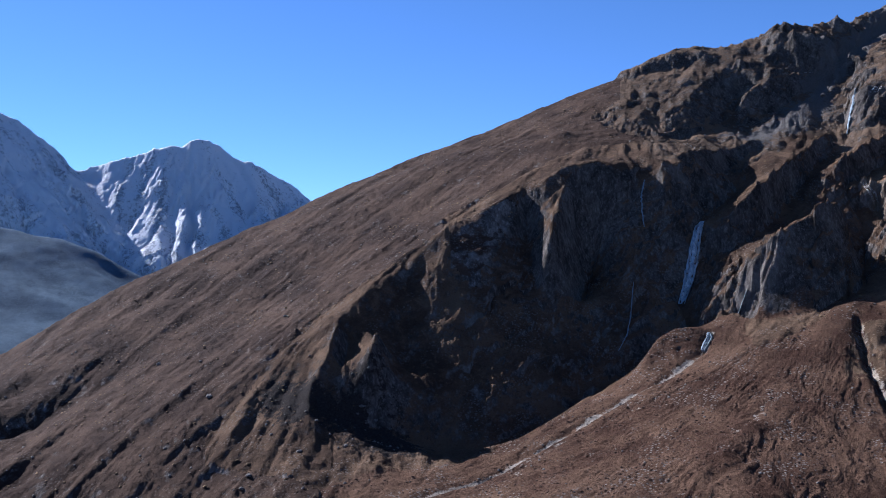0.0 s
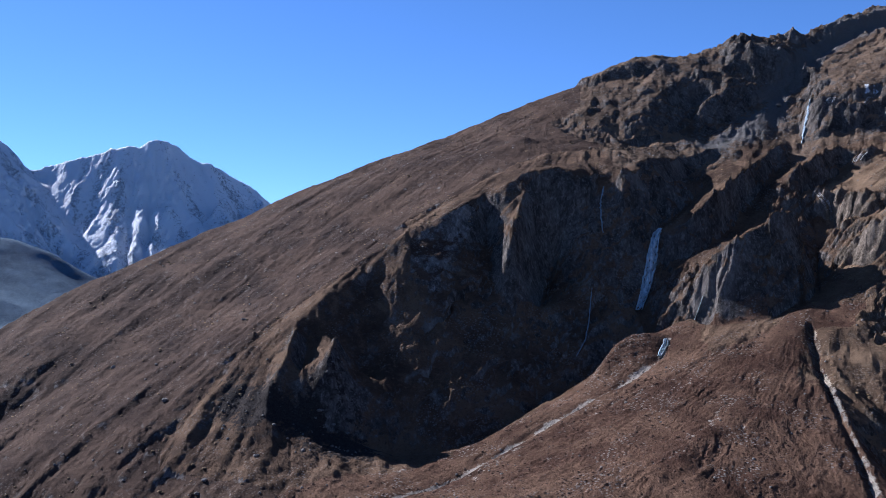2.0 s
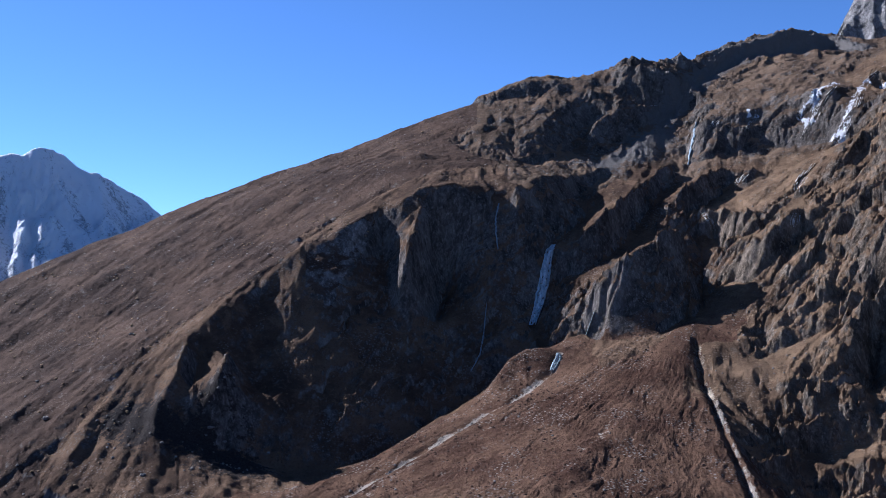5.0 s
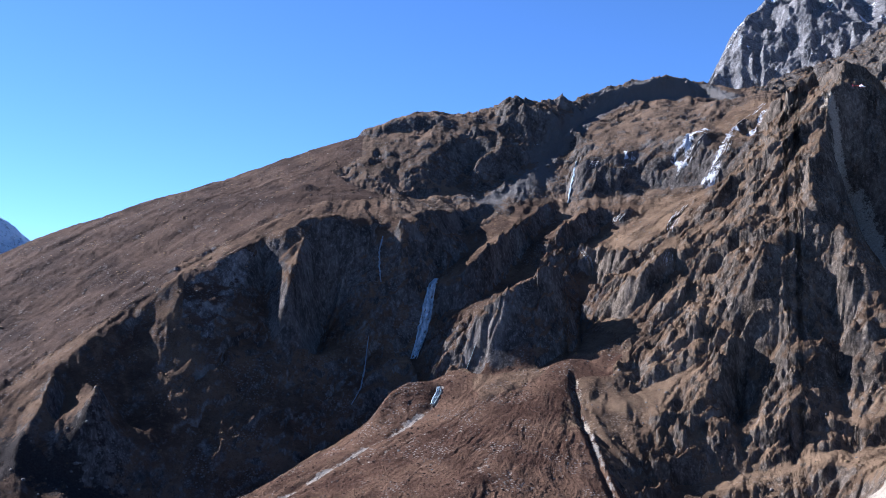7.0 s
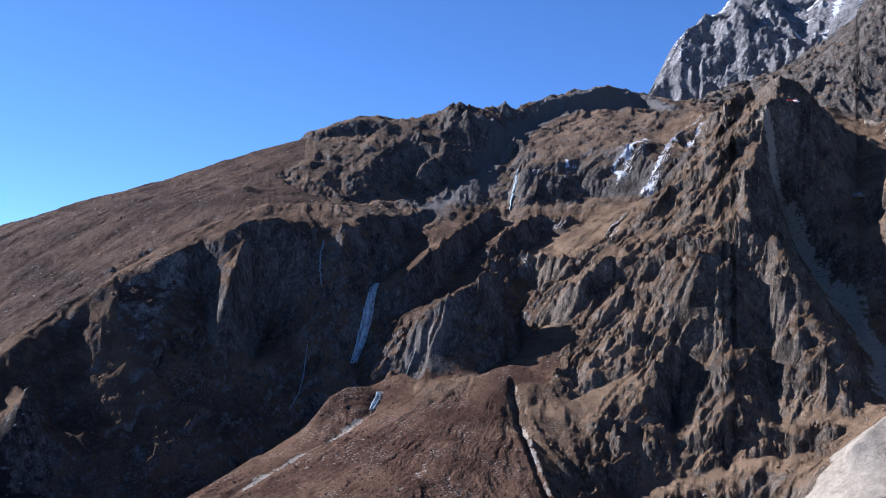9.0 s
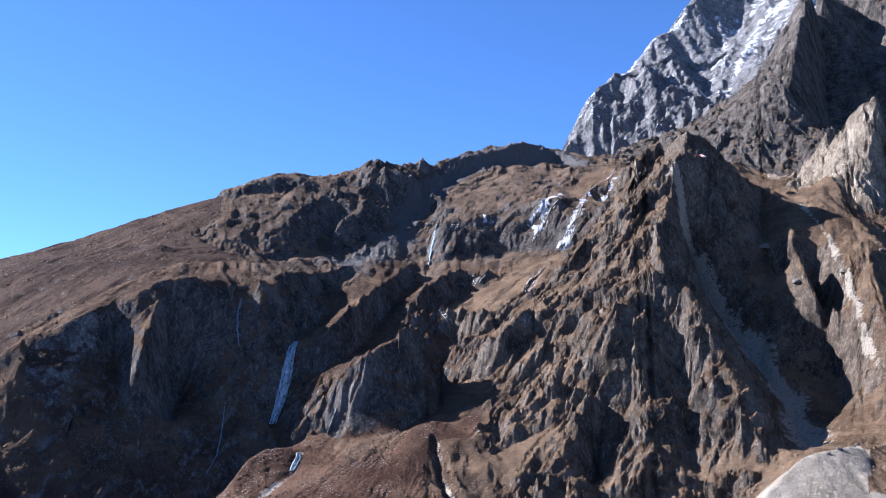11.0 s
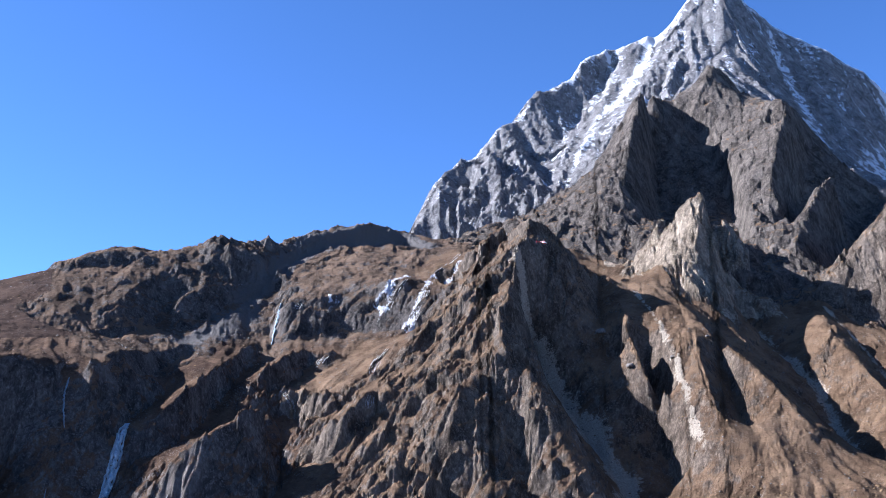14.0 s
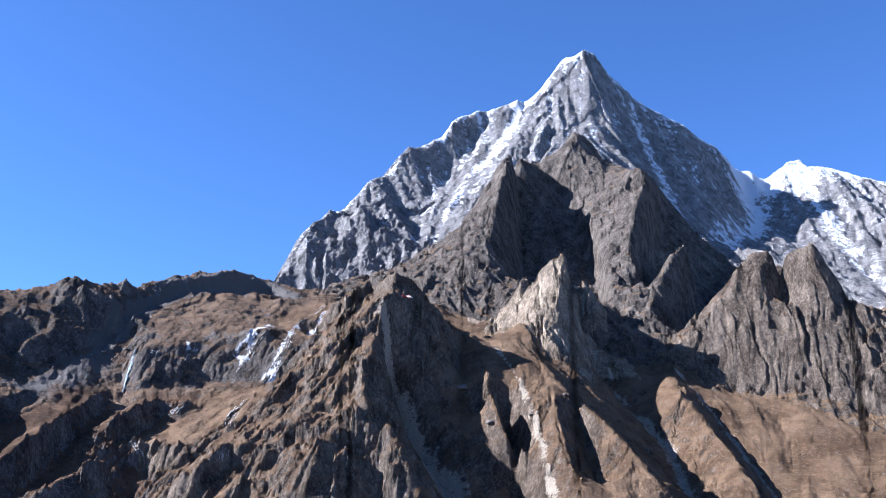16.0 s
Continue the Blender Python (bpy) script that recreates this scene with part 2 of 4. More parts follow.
FRONT.append(("buttress foot", "buttress", ((1248, 624, 218), (1267, 560, 177), (1292, 485, 169), (1303, 423, 153), (1308, 373, 128), (1310, 232, 82),)))
FRONT.append(("buttress rib", "buttress", ((1413, 555, 412), (1345, 542, 294), (1299, 522, 212),)))
FRONT.append(("buttress rib right", "buttress", ((1441, 482, 408), (1384, 466, 289), (1312, 427, 173),)))
FRONT.append(("tower crest", "towers", ((1269, 1346, 463), (1354, 1290, 490), (1388, 1268, 516), (1453, 1255, 573), (1552, 1213, 638), (1624, 1218, 777), (1667, 1210, 820), (1940, 1345, 913), (2010, 1312, 928), (2019, 1279, 986), (2023, 1254, 1013), (2050, 1229, 982), (2069, 1216, 966), (2077, 1182, 912), (1912, 1048, 814), (1850, 973, 786), (2073, 1063, 823), (2140, 1042, 742), (2161, 997, 668), (2148, 952, 633), (1938, 808, 529), (1739, 630, 439),)))
FRONT.append(("tower foot", "towers", ((1140, 1179, 382), (1149, 1055, 374), (1147, 967, 333), (1154, 894, 287), (1212, 850, 289), (1220, 764, 261), (1254, 709, 226), (1312, 663, 261),)))
FRONT.append(("knoll face top", "knobs", ((622, 1213, 280), (643, 1218, 307), (663, 1222, 326), (680, 1211, 316), (705, 1199, 301), (714, 1169, 282), (719, 1133, 261),)))
FRONT.append(("knoll face foot", "knobs", ((618, 1205, 267), (628, 1190, 260), (641, 1182, 258), (660, 1176, 257), (689, 1173, 257), (705, 1154, 255), (716, 1130, 255),)))
FRONT.append(("knoll spur", "knobs", ((657, 1229, 328), (631, 1213, 301), (607, 1194, 269),)))
FRONT.append(("skyline wall top", "knobs", ((851, 1299, 371), (900, 1302, 392), (967, 1304, 418), (1061, 1297, 419), (1024, 1200, 373),)))
FRONT.append(("skyline wall foot", "knobs", ((849, 1297, 363), (896, 1296, 371), (958, 1293, 377), (1054, 1288, 387), (1022, 1198, 365),)))
FRONT.append(("block crag top", "knobs", ((544, 1139, 211), (559, 1147, 228), (592, 1155, 243), (631, 1165, 254), (656, 1169, 255),)))
FRONT.append(("block crag foot", "knobs", ((531, 1112, 175), (538, 1105, 171), (568, 1109, 182), (613, 1131, 209), (645, 1151, 231),)))
FRONT.append(("dark crag top", "knobs", ((458, 1125, 199), (492, 1153, 225), (532, 1189, 257), (569, 1214, 280), (599, 1230, 290),)))
FRONT.append(("dark crag foot", "knobs", ((440, 1081, 153), (463, 1087, 156), (496, 1108, 171), (528, 1126, 186), (572, 1174, 230),)))
FRONT.append(("crest crag top", "knobs", ((452, 1261, 273), (504, 1263, 298), (536, 1256, 304), (563, 1237, 292),)))
FRONT.append(("crest crag foot", "knobs", ((449, 1252, 261), (495, 1242, 270), (527, 1234, 276), (559, 1228, 280),)))
FRONT.append(("scree bowl", "knobs", ((861, 1292, 348), (794, 1251, 316), (696, 1170, 251), (633, 1121, 210), (570, 1082, 171), (518, 1057, 145),)))
FRONT.append(("gully crag top", "knobs", ((395, 973, 124), (438, 994, 134), (483, 1031, 134), (522, 1050, 152),)))
FRONT.append(("gully crag foot", "knobs", ((384, 945, 96), (421, 956, 95), (472, 1008, 110), (512, 1030, 131),)))
FRONT.append(("turf rib top", "bowl", ((397, 896, 43), (417, 891, 60), (446, 898, 80), (499, 949, 104), (548, 986, 130), (587, 1017, 151),)))
FRONT.append(("turf rib foot", "bowl", ((394, 888, 23), (409, 874, 20), (435, 877, 29), (490, 931, 61), (541, 973, 97), (581, 1007, 128),)))
FRONT.append(("ice cliff top", "knobs", ((660, 1065, 218), (685, 1061, 228), (701, 1041, 218), (732, 1046, 236), (752, 1028, 228), (782, 1011, 251), (803, 988, 255),)))
FRONT.append(("ice cliff foot", "knobs", ((638, 1030, 163), (657, 1019, 160), (675, 1003, 157), (699, 1001, 162), (725, 993, 169), (744, 963, 170), (762, 940, 172),)))
FRONT.append(("ice slot", "knobs", ((685, 1125, 221), (640, 1062, 172), (599, 1008, 135),)))
FRONT.append(("small bench top", "bowl", ((537, 932, 85), (561, 943, 106), (593, 955, 125), (639, 979, 141), (657, 965, 142),)))
FRONT.append(("small bench foot", "bowl", ((535, 929, 78), (556, 934, 85), (584, 941, 94), (629, 965, 109), (651, 958, 124),)))
FRONT.append(("lump top", "bowl", ((387, 821, 3), (399, 804, 21), (427, 801, 41), (458, 803, 56), (487, 815, 64),)))
FRONT.append(("lump foot", "bowl", ((377, 798, -37), (380, 767, -45), (401, 755, -43), (429, 754, -36), (458, 769, -23),)))
FRONT.append(("lump gully", "bowl", ((575, 927, 69), (548, 878, 36), (522, 835, 0), (467, 758, -25),)))
FRONT.append(("golden step top", "spur", ((592, 920, 79), (579, 867, 81), (587, 853, 78), (599, 846, 83),)))
FRONT.append(("golden step foot", "spur", ((584, 908, 57), (566, 849, 45), (577, 840, 52), (591, 835, 63),)))
FRONT.append(("gully step top", "spur", ((542, 813, 35), (541, 784, 42), (558, 775, 54), (580, 777, 72), (603, 788, 79),)))
FRONT.append(("gully step foot", "spur", ((534, 801, 11), (529, 767, 9), (544, 757, 19), (567, 760, 37), (597, 780, 63),)))
FRONT.append(("golden ridge", "spur", ((563, 924, 82), (598, 922, 91), (645, 927, 115), (698, 935, 143), (746, 916, 163), (764, 871, 184),)))
FRONT.append(("bowl rib", "bowl", ((271, 956, 87), (251, 923, 61), (237, 896, 41), (230, 887, 22),)))
FRONT.append(("bowl wall", "bowl", ((230, 889, 2), (223, 871, -31), (201, 838, -65),)))
FRONT.append(("bowl recess", "bowl", ((229, 969, 65), (223, 944, 29), (219, 884, -21),)))
FRONT.append(("bowl recess east", "bowl", ((291, 957, 52), (293, 946, 6), (260, 897, -43),)))
FRONT.append(("nose rib", "bowl", ((32, 844, -44), (19, 811, -63), (7, 790, -88),)))
FRONT.append(("nose pocket", "bowl", ((45, 857, -47), (40, 840, -68), (35, 814, -83),)))
FRONT.append(("nose rib east", "bowl", ((63, 815, -48), (54, 784, -66), (50, 784, -89),)))
FRONT.append(("bowl inner", "bowl", ((99, 915, 2), (91, 864, -49), (88, 819, -94),)))
FRONT.append(("spur face rib", "spur", ((711, 711, 144), (640, 684, 81), (585, 662, 31), (543, 641, -14), (508, 625, -54),)))
FRONT.append(("spur right gully", "spur", ((683, 667, 93), (663, 657, 59), (648, 629, 6), (626, 601, -33), (596, 569, -67),)))
FRONT.append(("spur right rib", "spur", ((662, 630, 58), (660, 599, 21), (640, 574, -18), (616, 549, -57),)))
FRONT.append(("spur mid gully", "spur", ((592, 663, 6), (583, 662, -24), (560, 647, -57), (535, 615, -82),)))
FRONT.append(("spur mid rib", "spur", ((609, 631, 6), (577, 603, -32), (548, 577, -70),)))
FRONT.append(("spur back crest", "spur", ((827, 778, 286), (854, 770, 283), (893, 772, 262), (929, 775, 248), (965, 771, 241), (989, 765, 233),)))
FRONT.append(("shade hollow", "slope", ((931, 765, 215), (868, 704, 153), (850, 675, 105), (866, 654, 71), (852, 606, 35),)))
FRONT.append(("golden apron", "slope", ((936, 735, 214), (888, 691, 180), (852, 655, 147), (827, 623, 109), (812, 584, 76),)))
FRONT.append(("gully west", "slope", ((957, 724, 219), (927, 681, 184), (894, 641, 150), (861, 604, 113), (824, 567, 73), (790, 536, 43), (769, 514, 24),)))
FRONT.append(("brown spur", "slope", ((1015, 730, 237), (965, 662, 193), (921, 602, 149), (893, 542, 111), (867, 489, 77), (838, 448, 42),)))
FRONT.append(("brown ravine", "slope", ((960, 616, 148), (918, 587, 110), (873, 546, 69), (823, 504, 27),)))
FRONT.append(("brown spur lower", "slope", ((908, 612, 155), (857, 572, 110), (808, 528, 65), (764, 485, 26),)))
FRONT.append(("pinnacle rib", "pinnacle", ((1151, 740, 390), (1113, 728, 332), (1062, 715, 265), (1021, 704, 226),)))
FRONT.append(("pinnacle east", "pinnacle", ((1293, 799, 387), (1262, 773, 313), (1186, 743, 247), (1138, 688, 195),)))
FRONT.append(("tower west rib", "towers", ((1633, 1188, 810), (1548, 1153, 695), (1449, 1101, 573), (1338, 1032, 457), (1227, 964, 354), (1121, 903, 287),)))
FRONT.append(("tower hollow", "towers", ((1884, 1248, 824), (1828, 1170, 719), (1729, 1063, 580), (1594, 959, 450), (1429, 845, 335),)))
FRONT.append(("tower spire", "towers", ((1995, 1242, 984), (1909, 1229, 878), (1867, 1220, 827),)))
FRONT.append(("tower edge", "towers", ((1773, 1107, 723), (1673, 1002, 603), (1536, 900, 471), (1385, 800, 352), (1253, 710, 260),)))
FRONT.append(("tower rib", "towers", ((1820, 944, 759), (1699, 916, 630), (1592, 882, 527), (1530, 828, 449), (1381, 768, 341), (1255, 705, 264),)))
FRONT.append(("tower east hollow", "towers", ((1985, 994, 706), (1849, 952, 585), (1727, 906, 489), (1493, 814, 356),)))
FRONT.append(("tower east rib", "towers", ((1677, 804, 538), (1613, 799, 498), (1493, 770, 411), (1349, 721, 322),)))
FRONT.append(("tower far hollow", "towers", ((2065, 893, 600), (1881, 841, 471), (1629, 765, 340), (1395, 698, 251),)))
FRONT.append(("tower cleft", "towers", ((1754, 1260, 776), (1674, 1200, 647), (1562, 1116, 517), (1410, 1019, 393),)))
FRONT.append(("spire east", "towers", ((2097, 1247, 976), (2046, 1196, 893),)))
FRONT.append(("spur edge", "spur", ((837, 788, 298), (781, 760, 225), (721, 721, 157), (699, 694, 123),)))
FRONT.append(("spur edge lower", "spur", ((686, 659, 91), (676, 619, 53), (671, 590, 22), (662, 565, -7), (650, 545, -35), (631, 520, -60),)))
FRONT.append(("gravel cone", "gravel", ((528, 444, -71), (556, 449, -59), (582, 449, -47), (590, 446, -44), (607, 440, -42), (622, 440, -40),)))
FRONT.append(("gravel cone front", "gravel", ((491, 395, -90), (530, 376, -90), (560, 372, -88),)))
FRONT.append(("gravel foot", "gravel", ((430, 359, -117), (503, 308, -117),)))
FRONT.append(("apron foot", "slope", ((640, 440, -38), (613, 360, -84), (640, 250, -111),)))
FRONT.append(("shade floor", "slope", ((832, 615, 54), (812, 592, 25), (792, 569, -5), (775, 553, -28), (766, 542, -44),)))
FRONT.append(("apron low", "slope", ((778, 528, 28), (750, 507, -2), (721, 487, -30), (691, 460, -45),)))
PEAK = []
PEAK.append(("west ridge", "peak", ((1254, 1660, -172), (1342, 1693, 163), (1403, 1720, 436), (1435, 1733, 583), (1569, 1816, 710), (1654, 1861, 793), (1703, 1871, 822), (1805, 1899, 872), (1908, 1938, 977), (1941, 1948, 1012), (2013, 1946, 1045), (2060, 1955, 1088), (2134, 1964, 1174), (2188, 1963, 1197), (2235, 1955, 1239), (2297, 1946, 1277), (2346, 1949, 1346), (2394, 1938, 1380), (2494, 1891, 1413), (2572, 1836, 1454))))
PEAK.append(("summit ridge", "peak", ((2572, 1836, 1454), (2606, 1823, 1455), (2650, 1803, 1493), (2704, 1776, 1572), (2743, 1761, 1650), (2773, 1742, 1686), (2788, 1727, 1675), (2837, 1686, 1722))))
PEAK.append(("east ridge", "peak", ((2837, 1686, 1722), (2866, 1666, 1666), (2898, 1640, 1612), (2944, 1598, 1558), (2998, 1561, 1508), (3069, 1508, 1476), (3126, 1459, 1442), (3156, 1442, 1412), (3220, 1397, 1374), (3271, 1378, 1340), (3307, 1371, 1285))))
PEAK.append(("snow crest", "peak", ((3307, 1371, 1285), (3361, 1344, 1300), (3420, 1304, 1273), (3492, 1283, 1334), (3544, 1256, 1371), (3590, 1215, 1390), (3608, 1193, 1352), (3652, 1154, 1353), (3686, 1113, 1336), (3721, 1063, 1310), (3746, 1010, 1288), (3794, 904, 1257), (3879, 405, 973), (3898, -127, 618))))
PEAK.append(("west back", "peak", ((1544, 1966, 410), (1702, 2031, 595), (1904, 2121, 766), (2190, 2194, 975), (2457, 2203, 1170), (2694, 2155, 1359), (2865, 2010, 1420))))
PEAK.append(("west foot", "peak", ((1318, 1885, 167), (1409, 1880, 384), (1445, 1828, 493))))
PEAK.append(("south rib", "peak", ((2831, 1687, 1696), (2656, 1599, 1371), (2491, 1485, 1164), (2238, 1323, 923))))
PEAK.append(("snow rib", "peak", ((2601, 1820, 1439), (2384, 1787, 1192), (2175, 1764, 1010), (1892, 1634, 756))))
PEAK.append(("snow gully", "peak", ((2466, 1895, 1340), (2253, 1873, 1116), (2036, 1803, 911), (1841, 1661, 734))))
PEAK.append(("east face rib", "peak", ((3065, 1507, 1460), (2852, 1338, 1094), (2601, 1165, 790))))
PEAK.append(("east gully", "peak", ((2934, 1575, 1458), (2778, 1420, 1154), (2615, 1254, 900))))
PEAK.append(("glacier", "peak", ((3340, 1343, 1206), (3118, 1226, 995), (2712, 1161, 804))))
PEAK.append(("east rib two", "peak", ((3566, 1237, 1373), (3372, 1111, 1117), (3113, 935, 858), (2810, 718, 555))))
PEAK.append(("east rib gap", "peak", ((3409, 1303, 1238), (3108, 1110, 929), (2799, 932, 685))))
PEAK.append(("foot", "peak", ((1156, 1657, -268), (1266, 1587, 38), (1339, 1553, 339), (1530, 1438, 451), (1731, 1275, 460), (1956, 1113, 474), (2160, 925, 480), (2291, 717, 391), (2381, 302, 259), (2400, -38, 168))))
DISTANT = []
DISTANT.append(("snow crest", "far", ((-2158, 3949, 525), (-1931, 4087, 679), (-1697, 4168, 810), (-1462, 4235, 851), (-1265, 4319, 731), (-1201, 4337, 696), (-1133, 4355, 637), (-1054, 4395, 574), (-993, 4440, 480), (-911, 4448, 501), (-802, 4448, 527), (-680, 4448, 565), (-557, 4445, 616), (-471, 4455, 631), (-381, 4484, 615), (-313, 4509, 549), (-262, 4512, 521), (-195, 4496, 532), (-135, 4518, 480), (-32, 4540, 422), (36, 4560, 352), (285, 4591, 170), (974, 4496, -81))))
DISTANT.append(("snow rib two", "far", ((-195, 4491, 506), (-272, 4241, 289), (-298, 3939, 110))))
DISTANT.append(("snow gully two", "far", ((-969, 4435, 467), (-809, 4223, 289), (-649, 3947, 91))))
DISTANT.append(("snow rib three", "far", ((-801, 4443, 501), (-666, 4197, 287), (-578, 3907, 89))))
DISTANT.append(("snow rib four", "far", ((-1262, 4309, 706), (-1115, 4101, 443), (-902, 3846, 199))))
DISTANT.append(("snow foot", "far", ((-1724, 3160, -100), (-1013, 3455, -127), (-274, 3590, -147), (760, 3519, -248))))
WOODED = []
WOODED.append(("wood crest", "wood", ((-1390, 2545, 191), (-1051, 2649, 162), (-788, 2687, 137), (-703, 2690, 117), (-631, 2687, 106), (-558, 2683, 77), (-424, 2666, 7), (-304, 2643, -61), (-52, 2599, -199))))
WOODED.append(("wood foot", "wood", ((-1029, 1887, -140), (-605, 2063, -150), (-503, 2090, -172), (-44, 2150, -288))))

# ---- relief from its crest, gully and foot lines ----
def gradient_noise(x, y, seed=0):
    x, y = x.astype(np.float32), y.astype(np.float32)
    xi, yi = np.floor(x).astype(np.int32), np.floor(y).astype(np.int32)
    fx, fy = x - xi.astype(np.float32), y - yi.astype(np.float32)
    u, v = fx * fx * fx * (fx * (fx * 6 - 15) + 10), fy * fy * fy * (fy * (fy * 6 - 15) + 10)

    def corner(i, j):
        h = ((xi + np.int32(i)) * np.int32(374761393) + (yi + np.int32(j)) * np.int32(668265263) + np.int32(seed * 974711)) & np.int32(0x7FFFFFFF)
        h = ((h ^ (h >> 13)) * np.int32(1274126177)) & np.int32(0x7FFFFFFF)
        a = ((h ^ (h >> 16)) & 1023).astype(np.float32) * np.float32(math.tau / 1024)
        return np.cos(a) * (fx - i) + np.sin(a) * (fy - j)

    low = corner(0, 0) * (1 - u) + corner(1, 0) * u
    high = corner(0, 1) * (1 - u) + corner(1, 1) * u
    return (low * (1 - v) + high * v) * 1.5


def rolling(x, y, size, octaves, seed, gain=0.5):
    total, amp = 0, 1.0
    for k in range(octaves):
        total = total + amp * gradient_noise(x / size, y / size, seed + k)
        size, amp = size / 2.03, amp * gain
    return total


def ridged(x, y, size, octaves, seed, gain=0.55):
    total, amp = 0, 1.0
    for k in range(octaves):
        total = total + amp * (0.62 - 2 * np.abs(gradient_noise(x / size, y / size, seed + k)))
        size, amp = size / 2.07, amp * gain
    return total


def facets(x, y, size, seed, tilt=1.1):
    """Broken slabs: each cell is a small plane with a tilt and a height of its own."""
    x, y = (x / size).astype(np.float32), (y / size).astype(np.float32)
    xi, yi = np.floor(x - np.float32(0.5)).astype(np.int32), np.floor(y - np.float32(0.5)).astype(np.int32)
    best, value = np.full(x.shape, 9, np.float32), np.zeros(x.shape, np.float32)
    for i in (0, 1):
        for j in (0, 1):
            h = ((xi + np.int32(i)) * np.int32(374761393) + (yi + np.int32(j)) * np.int32(668265263) + np.int32(seed * 974711)) & np.int32(0x7FFFFFFF)
            h = ((h ^ (h >> 13)) * np.int32(1274126177)) & np.int32(0x7FFFFFFF)
            h = h ^ (h >> 16)
            dx = x - (xi + i + 0.15).astype(np.float32) - (h & 255).astype(np.float32) * np.float32(0.7 / 255)
            dy = y - (yi + j + 0.15).astype(np.float32) - ((h >> 8) & 255).astype(np.float32) * np.float32(0.7 / 255)
            d = dx * dx + dy * dy
            a = ((h >> 16) & 127).astype(np.float32) * np.float32(math.tau / 128)
            v = ((h >> 23) & 127).astype(np.float32) / np.float32(127) - np.float32(0.5) + np.float32(tilt) * (np.cos(a) * dx + np.sin(a) * dy)
            near = d < best
            value = np.where(near, v, value)
            best = np.minimum(best, d)
    return value


def smooth(low, high, v):
    t = np.clip((v - low) / (high - low), 0, 1)
    return t * t * (3 - 2 * t)


def blur(a, n=1):
    for _ in range(n):
        p = np.pad(a, 1, mode="edge")
        a = (p[1:-1, 1:-1] * 4 + (p[:-2, 1:-1] + p[2:, 1:-1] + p[1:-1, :-2] + p[1:-1, 2:]) * 2
             + p[:-2, :-2] + p[2:, :-2] + p[:-2, 2:] + p[2:, 2:]) / 16
    return a


def enlarge(a, shape):
    i, j = np.linspace(0, a.shape[0] - 1, shape[0]), np.linspace(0, a.shape[1] - 1, shape[1])
    i0, j0 = np.minimum(i.astype(int), a.shape[0] - 2), np.minimum(j.astype(int), a.shape[1] - 2)
    fi, fj = (i - i0)[:, None].astype(a.dtype), (j - j0)[None, :].astype(a.dtype)
    top = a[i0][:, j0] * (1 - fj) + a[i0][:, j0 + 1] * fj
    low = a[i0 + 1][:, j0] * (1 - fj) + a[i0 + 1][:, j0 + 1] * fj
    return top * (1 - fi) + low * fi


